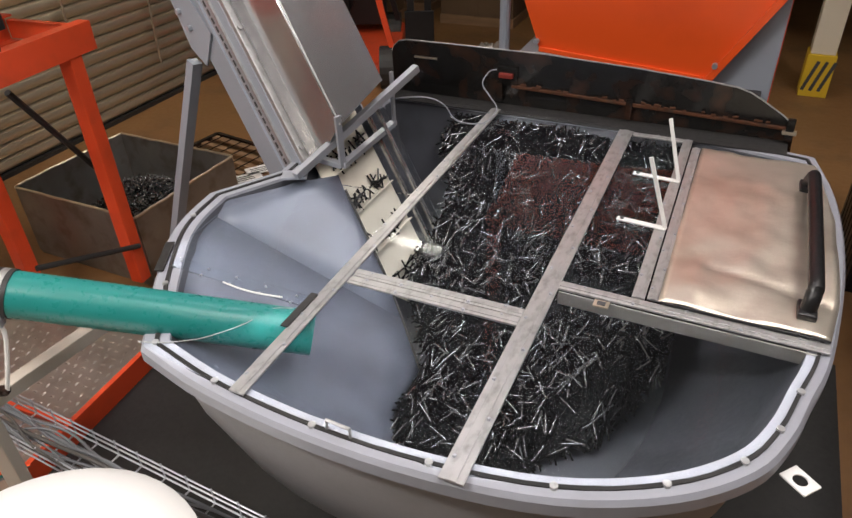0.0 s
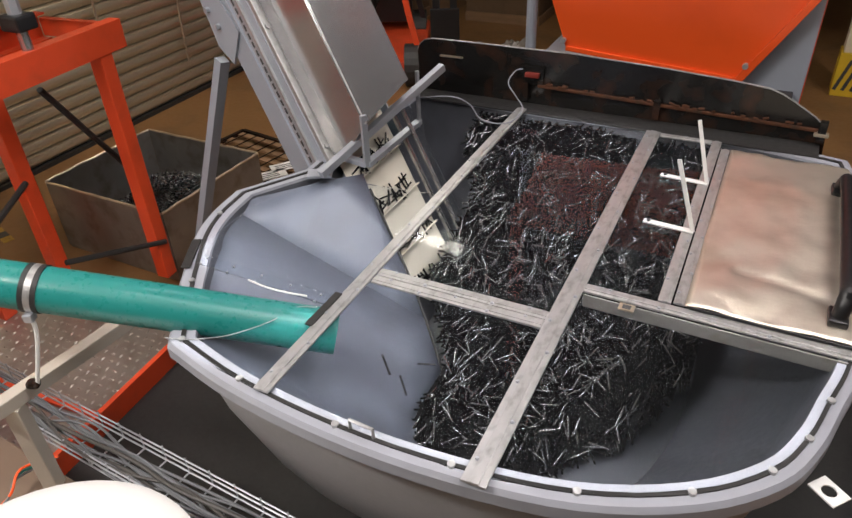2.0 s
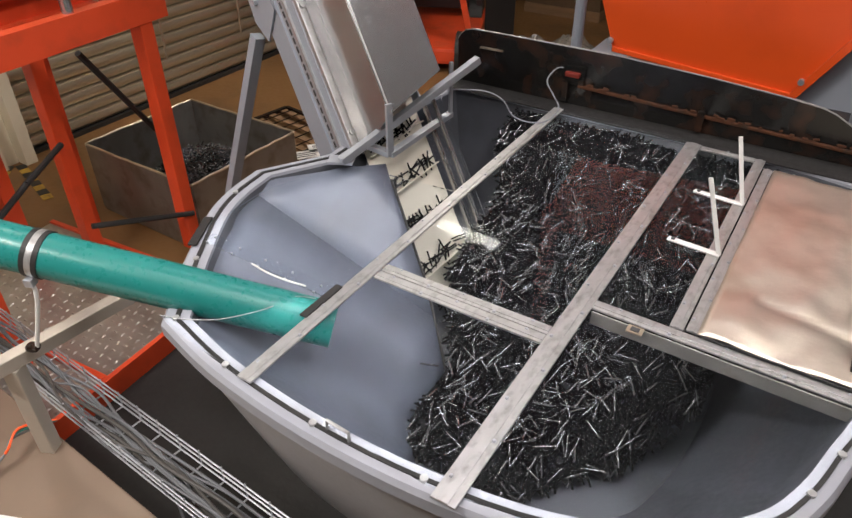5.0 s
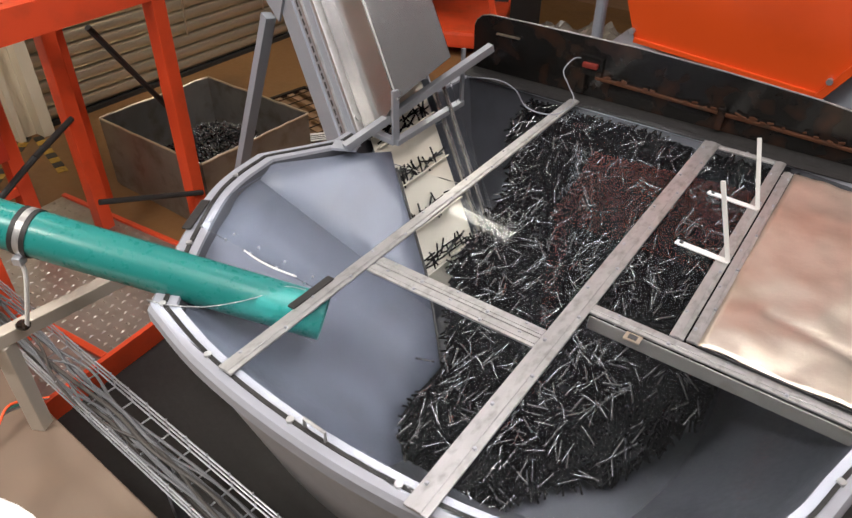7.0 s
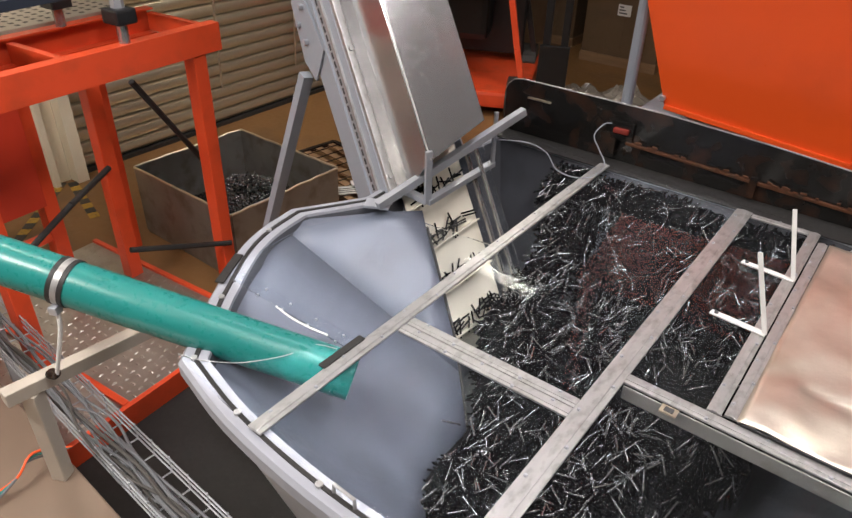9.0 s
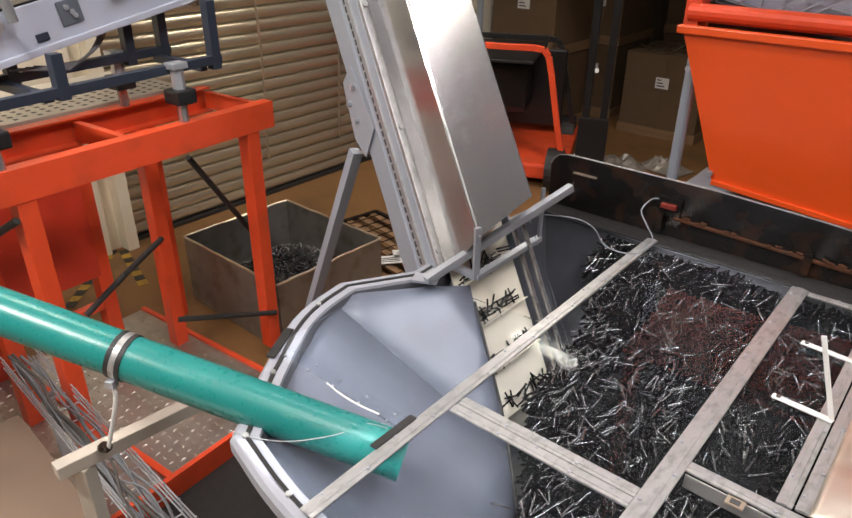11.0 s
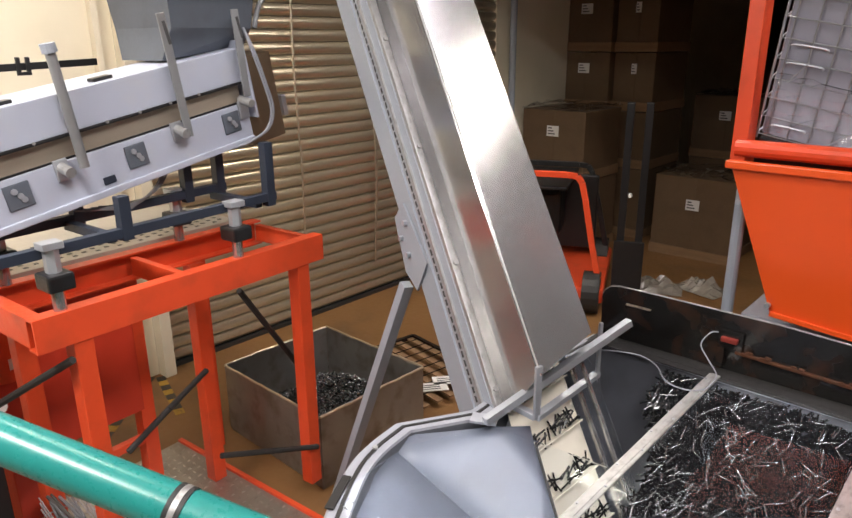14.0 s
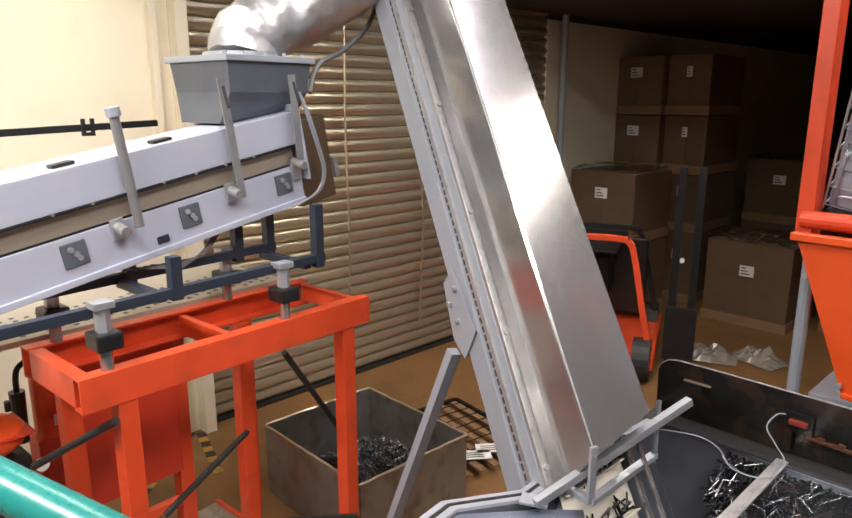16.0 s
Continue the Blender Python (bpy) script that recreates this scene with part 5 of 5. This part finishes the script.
    for k in range(3):
        part("stripe", bar(B(), (-0.085 + k * 0.06, -0.1075, 0.05), (-0.015 + k * 0.06, -0.1075, 0.29), 0.026, 0.004, (0, 1, 0)), INK, t, "black diagonal stripe")


# ---------------------------------------------------------------- near left: support, tray, cabinet
def near_left():
    t = thing("pipe_support", Matrix.Identity(4), "pale square steel post and arm holding the pipe", "support")
    part("arm", bar(B(), (-1.17, 1.13, 0.79), (-0.90, 1.58, 0.79), 0.044, 0.044, (0, 0, 1), 0.004), PALE_STEEL, t, "pale square steel arm")
    part("post", bar(B(), (-1.135, 1.19, 0.42), (-1.135, 1.19, 0.768), 0.046, 0.046, (1, 0, 0), 0.004), PALE_STEEL, t, "pale square steel post")
    part("clay_lump", box(B(), -1.085, -1.05, 1.2, 1.23, 0.817, 0.84, None, 0.01), RUST, t)
    f = pose(-2.1, 1.92, 0, 0, 0, -29.5)
    c = thing("steel_cabinet", f, "low tan steel cabinet beside the cable tray", "cabinet")
    part("body", box(B(), 0.35, 2.0, -1.1, -0.14, 0.0, 0.40, None, 0.006), TAN, c)
    part("top", box(B(), 0.33, 2.02, -1.12, -0.12, 0.40, 0.42, None, 0.006), TAN, c, "smooth tan steel top")
    k = thing("cable_tray", f, "wire mesh cable tray full of loose grey cables", "cable tray")
    for y in (-0.065, -0.02, 0.02, 0.065):
        part("long_wire", rod(B(), (0, y, 0.44), (2.6, y, 0.44), 0.003, 6), GALV, k)
    for y in (-0.065, 0.065):
        for z in (0.47, 0.495):
            part("long_wire", rod(B(), (0, y, z), (2.6, y, z), 0.003, 6), GALV, k)
    rib = mesh("rib", tube(B(), [(0, -0.065, 0.505), (0, -0.065, 0.44), (0, 0.065, 0.44), (0, 0.065, 0.505)], 0.003, 6), GALV)
    for n in range(26):
        ob = new("rib", rib)
        ob.parent = k
        ob.matrix_basis = pose(0.05 + n * 0.1, 0, 0)
    for x in (0.3, 1.6):
        part("tray_leg", bar(B(), (x, 0, 0.0 if x > 1 else 0.1), (x, 0, 0.437), 0.04, 0.02, (1, 0, 0)), GALV, k)
    rng = random.Random(21)
    for n in range(10):
        pts, y0, z0 = [], rng.uniform(-0.05, 0.05), rng.uniform(0.455, 0.49)
        for i in range(12):
            big = 0.05 if 5 <= i <= 7 and n % 3 == 0 else 0.018
            pts.append((0.02 + 2.5 * i / 11 + rng.uniform(-0.03, 0.03), y0 + rng.uniform(-big, big), z0 + rng.uniform(-0.008, 0.012)))
        part("cable", tube(B(), smooth_path(pts, 6), rng.choice((0.004, 0.005, 0.007)), 7), rng.choice((CABLE_GREY, CABLE_GREY, CABLE_DARK, CABLE_DARK)), k, "loose grey cable", True)
    for n in range(3):
        pts = [(1.15, -0.1, 0.46), (1.13, -0.2 - 0.01 * n, 0.5 - 0.01 * n), (1.16, -0.27, 0.47), (1.13 + 0.02 * n, -0.36, 0.43)]
        single("loose_wire", tube(B(), smooth_path(pts, 6), 0.004, 7), (ORANGE, GREEN, CABLE_GREY)[n], f, "loose thin wire over the cabinet edge", "wire", smooth=True)
    # pallet with papers behind the crate
    p = thing("wire_rack", pose(-1.42, 4.72, 0, 0, 0, -35), "low rusty wire rack lying on the floor", "rack")
    part("frame", bar(B(), (0, 0, 0.05), (0, -0.9, 0.05), 0.03, 0.03), RUST, p)
    part("frame", bar(B(), (0, 0, 0.05), (0.9, 0, 0.05), 0.03, 0.03), RUST, p)
    for n in range(8):
        part("slat", bar(B(), (0.02, -0.05 - n * 0.11, 0.05), (0.9, -0.05 - n * 0.11, 0.05), 0.05, 0.012), WOOD, p)
    for n in range(8):
        part("wire", rod(B(), (0.08 + n * 0.1, -0.02, 0.062), (0.08 + n * 0.1, -0.85, 0.062), 0.004, 6), RUST, p)
    for n, (x, y) in enumerate(((-1.06, 3.93), (-0.97, 4.06))):
        ob = box(B(), -0.11, 0.11, -0.055, 0.055, 0.068, 0.072)
        sh = single("paper_sheet", ob, PAPER, pose(x, y, 0.0, 0, 0, 25), "white printed paper slip on the rack", "paper", "paper slips")
        for r in range(3):
            part("print_bar", box(B(), -0.08, 0.06, -0.035 + r * 0.025, -0.025 + r * 0.025, 0.072, 0.073), INK, sh)
    # fire extinguisher and small compressor behind the frame
    e = thing("fire_extinguisher", BF @ pose(0.2, 0.9, 0.0), "red fire extinguisher with black hose on a stand", "extinguisher")
    part("bottle", rod(B(), (0, 0, 0.82), (0, 0, 1.08), 0.06, 20), RED, e, "red bottle", True)
    bm = B()
    bmesh.ops.create_uvsphere(bm, u_segments=20, v_segments=10, radius=0.06, matrix=pose(0, 0, 1.08))
    part("shoulder", bm, RED, e, "", True)
    part("label", box(B(), 0.0, 0.04, -0.064, -0.058, 0.88, 0.93), PAPER, e, "small white label")
    part("hose", tube(B(), smooth_path([(0, 0, 1.15), (-0.05, -0.02, 1.19), (-0.11, -0.03, 1.16), (-0.12, -0.03, 1.05)], 6), 0.012, 8), RUBBER, e, "black hose", True)
    part("horn", rod(B(), (-0.12, -0.03, 1.07), (-0.12, -0.03, 0.84), 0.032, 12, 0.026), BLACK, e, "black horn")
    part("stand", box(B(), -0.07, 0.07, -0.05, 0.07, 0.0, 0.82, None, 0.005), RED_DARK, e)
    c = thing("compressor", BF @ pose(-0.12, 0.62, 0.0), "small orange compressor tank with pressure gauges", "compressor")
    bm = B()
    bmesh.ops.create_uvsphere(bm, u_segments=24, v_segments=14, radius=1, matrix=pose(0, 0, 1.02) @ Matrix.Diagonal((0.14, 0.12, 0.085, 1)))
    part("tank", bm, ORANGE, c, "glossy orange tank", True)
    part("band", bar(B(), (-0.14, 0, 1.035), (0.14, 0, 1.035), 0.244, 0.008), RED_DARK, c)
    for x in (-0.02, 0.09):
        part("gauge", rod(B(), (x + 0.05, -0.14, 0.90), (x + 0.05, -0.12, 0.90), 0.025, 14), WHITE, c, "round pressure gauge")
        part("valve", rod(B(), (x, 0, 1.1), (x, 0, 1.14), 0.012, 8), BLACK, c)
    part("stand", box(B(), -0.12, 0.12, -0.1, 0.1, 0.0, 0.94, None, 0.01), BLACK, c, "dark stand")
    # black crates beside the hopper
    for n, (x, y, z, turn) in enumerate(((1.52, 0.95, 0.0, -28), (1.86, 1.75, 0.0, -26), (2.2, 2.55, 0.0, -27), (1.52, 0.95, 0.31, -26), (1.87, 1.76, 0.31, -28))):
        k = thing("plastic_crate", pose(x, y, z, 0, 0, turn), "black slotted plastic crate", "crate", "black plastic crates")
        part("base", box(B(), 0, 0.6, 0, 0.8, 0.0, 0.02), BLACK, k)
        for a in range(9):
            part("slat", box(B(), 0, 0.012, 0.01 + a * 0.09, 0.065 + a * 0.09, 0.02, 0.27, None, 0.003), BLACK, k)
        for a in range(7):
            part("slat", box(B(), 0.01 + a * 0.085, 0.07 + a * 0.085, 0, 0.012, 0.02, 0.27, None, 0.003), BLACK, k)
        part("rim", box(B(), -0.012, 0.02, -0.012, 0.81, 0.27, 0.3, None, 0.006), BLACK, k)
        part("rim", box(B(), 0.02, 0.6, -0.012, 0.02, 0.27, 0.3, None, 0.006), BLACK, k)
        part("rim", box(B(), 0.58, 0.612, 0.02, 0.81, 0.27, 0.3, None, 0.006), BLACK, k)
        part("rim", box(B(), 0.02, 0.58, 0.78, 0.81, 0.27, 0.3, None, 0.006), BLACK, k)
    # dark rail on the cream wall, cable from funnel to conveyor
    bm = bar(B(), (-0.8, 0.95, 2.1), (0.85, 0.95, 2.16), 0.02, 0.03)
    rail = single("wall_rail", bm, BLACK, BF, "thin black rail with hooks before the cream wall", "rail")
    for x in (-0.55, 0.1, 0.52):
        hook = box(B(), x - 0.028, x - 0.012, 0.925, 0.94, 2.08 + 0.036 * (x + 0.8), 2.14 + 0.036 * (x + 0.8), None, 0.002)
        box(hook, x + 0.012, x + 0.028, 0.925, 0.94, 2.08 + 0.036 * (x + 0.8), 2.14 + 0.036 * (x + 0.8), None, 0.002)
        box(hook, x - 0.028, x + 0.028, 0.925, 0.94, 2.065 + 0.036 * (x + 0.8), 2.08 + 0.036 * (x + 0.8), None, 0.002)
        part("hook", hook, BLACK, rail, "small black double hook")
    pts = [(1.25, 0.3, 2.3), (1.32, 0.32, 2.42), (1.5, 0.34, 2.5), (1.66, 0.34, 2.62), (1.75, 0.33, 2.8)]
    single("flexible_conduit", tube(B(), smooth_path(pts, 6), 0.012, 8), CABLE_GREY, BF, "grey flexible conduit above the trough", "cable", smooth=True)



def loose_tubes():
    """Tubes that slide down to the heap, and tubes that drop out of the pipe."""
    rng = random.Random(31)
    me = mesh("loose_tube", rod(B(), (-ROD_L / 2, 0, 0), (ROD_L / 2, 0, 0), ROD_R, 8), ROD, True)

    def loose(name, label, group):
        return tagged(new(name, me), label, "tube", group)

    for n in range(44):
        x1, y1 = rng.uniform(0.08, 0.75), rng.uniform(0.05, 0.85)
        x0, y0 = x1 + rng.uniform(-0.12, 0.12), min(1.02, y1 + rng.uniform(0.15, 0.4))
        yaw0, yaw1, end = rng.uniform(0, 180), rng.uniform(0, 180), rng.uniform(0.35, 2.5)
        yaw1 = yaw0 + max(-70, min(70, yaw1 - yaw0))
        a = FR @ pose(x0, y0, heap_height(x0, y0) + 0.02, 0, rng.gauss(0, 8), yaw0)
        m = FR @ pose((x0 + x1) / 2, (y0 + y1) / 2, heap_height((x0 + x1) / 2, (y0 + y1) / 2) + 0.035, 0, rng.gauss(0, 20), (yaw0 + yaw1) / 2)
        b = FR @ pose(x1, y1, heap_height(x1, y1) + 0.02, 0, rng.gauss(0, 8), yaw1)
        ob = loose("loose_tube", "glossy black plastic tube sliding down the heap", "sliding tubes")
        start = max(0.02, end - 0.7)
        SLIDERS.append((ob, [(0, a), (start, a), ((start + end) / 2, m), (end, b), (16, b)]))
    for t0, dx in ((1.78, 0.0), (1.84, 0.02), (6.08, 0.0), (6.12, 0.03)):
        ob = loose("dropped_tube", "black plastic tube dropping from the pipe into the hopper", "dropped tubes")
        up = pose(-0.34, 1.256, 0.945, 0, 14, 1)
        mouth = FR @ pose(0.03, -0.17 + dx, 0.86, 0, 35, -20)
        air = FR @ pose(0.13 + dx, -0.09, 0.70, 0, 50, -38)
        land = FR @ pose(0.24 + dx, 0.02, 0.545, 0, 10, -50 + 300 * dx)
        SLIDERS.append((ob, [(0, up), (t0, up), (t0 + 0.1, mouth), (t0 + 0.22, air), (t0 + 0.34, land), (16, land)]))
    # white tub on the cabinet, pushed back out of the way at the start
    t = thing("white_tub", Matrix.Identity(4), "round white plastic tub with a domed lid on the cabinet", "tub")
    bm = B()
    prism(bm, [(0.36 * math.cos(6.2832 * k / 48), 0.36 * math.sin(6.2832 * k / 48)) for k in range(48)], 0.42, 0.655)
    part("tub_body", bm, WHITE, t, "white plastic tub wall", True)
    bm = B()
    rings = [(0.385, 0.64), (0.40, 0.65), (0.40, 0.67), (0.37, 0.69), (0.26, 0.712), (0.12, 0.722)]
    vs = [[bm.verts.new((r * math.cos(6.2832 * k / 48), r * math.sin(6.2832 * k / 48), z)) for k in range(48)] for r, z in rings]
    tip = bm.verts.new((0, 0, 0.724))
    for a, b in zip(vs, vs[1:]):
        for k in range(48):
            bm.faces.new((a[k], a[(k + 1) % 48], b[(k + 1) % 48], b[k]))
    for k in range(48):
        bm.faces.new((vs[-1][k], vs[-1][(k + 1) % 48], tip))
    bm.faces.new(vs[0][::-1])
    part("tub_lid", bm, WHITE, t, "smooth domed white lid", True)
    a, b = pose(-0.82, 0.67, 0), pose(-0.95, 0.40, 0)
    SLIDERS.append((t, [(0, a), (1.0, pose(-0.82, 0.665, 0)), (1.8, pose(-0.84, 0.63, 0)), (2.6, pose(-0.9, 0.52, 0)), (3.6, b), (16, b)]))


building()
tub()
lid()
rear_plate()
heaps()
loose_tubes()
conveyor()
pipe()
red_frame()
trough()
steel_crate()
tipper()
store()
near_left()


# ---------------------------------------------------------------- lamps
def ceiling_lamp(x, y, z, turn, length, power, wide=0.25, glow=LAMP, deep=0.05, colour=(1.0, 0.94, 0.895)):
    t = thing("ceiling_lamp", pose(x, y, z, 0, 0, turn), "lit strip lamp out of view under the ceiling", "lamp", "ceiling lamps")
    part("housing", box(B(), -length / 2, length / 2, -wide / 2, wide / 2, 0.03, 0.09, None, 0.01), WHITE, t)
    part("tube_light", box(B(), -length / 2 + 0.03, length / 2 - 0.03, -wide / 2 + 0.03, wide / 2 - 0.03, 0.01, 0.03, None, 0.004), glow, t, "glowing lamp tube")
    # Unseen skirts, added to keep sideways lamp light off the store.
    for y in (-wide / 2 - 0.006, wide / 2 + 0.006):
        part("reflector", box(B(), -length / 2, length / 2, y - 0.003, y + 0.003, -deep, 0.085), WHITE, t, "white skirt added to cut off sideways light")
    for k in (-0.4, 0.4):
        part("hanger", rod(B(), (k * length, 0, 0.08), (k * length, 0, 7.3 - z), 0.006, 6), GREY_PAINT, t, "thin hanging rod")
    area_lamp("lamp_light", pose(x, y, z, 0, 0, turn), length, wide, power, colour)


ceiling_lamp(-0.17, 4.86, 3.05, 148.4, 0.98, 2, 0.24, LAMP_LOW)
ceiling_lamp(3.38, 3.34, 6.7, 114, 1.2, 200, 0.55)
ceiling_lamp(-2.2, 2.5, 3.6, -26, 1.5, 172, 0.3, LAMP, 0.2)
# Unseen fill lamp behind the camera, added to light the hopper front.
ceiling_lamp(0.3, -2.0, 4.3, 64, 1.5, 35, 0.3)
# Unseen overhead strip, added so the heaped tubes catch highlights.
ceiling_lamp(0.89, 2.84, 5.0, -26.1, 4.2, 66, 0.25, LAMP_COOL, 0.05, (1.0, 0.93, 0.97))


TOP_END, DRUM = -0.86, 0.055


def belt_pose(y):
    """A place on the belt loop in the conveyor's space; below its lower end the belt runs round the drum and back."""
    if y >= TOP_END:
        return pose(0, y, BELT_Z)
    arc = (TOP_END - y) / DRUM
    if arc <= math.pi:
        return Matrix.Translation((0, TOP_END, BELT_Z - DRUM)) @ Euler((arc, 0, 0)).to_matrix().to_4x4() @ Matrix.Translation((0, 0, DRUM))
    back = (arc - math.pi) * DRUM
    return Matrix.Translation((0, TOP_END + back, BELT_Z - DRUM)) @ Euler((math.pi, 0, 0)).to_matrix().to_4x4() @ Matrix.Translation((0, 0, DRUM))


def motions():
    for k, ob in CLEATS:
        walk(ob, [(t / 2, belt_pose(-0.39 + 0.17 * k + 0.0775 * (t / 2 - 7.8))) for t in range(33)])
    for ob, rows in SLIDERS:
        walk(ob, rows)


motions()
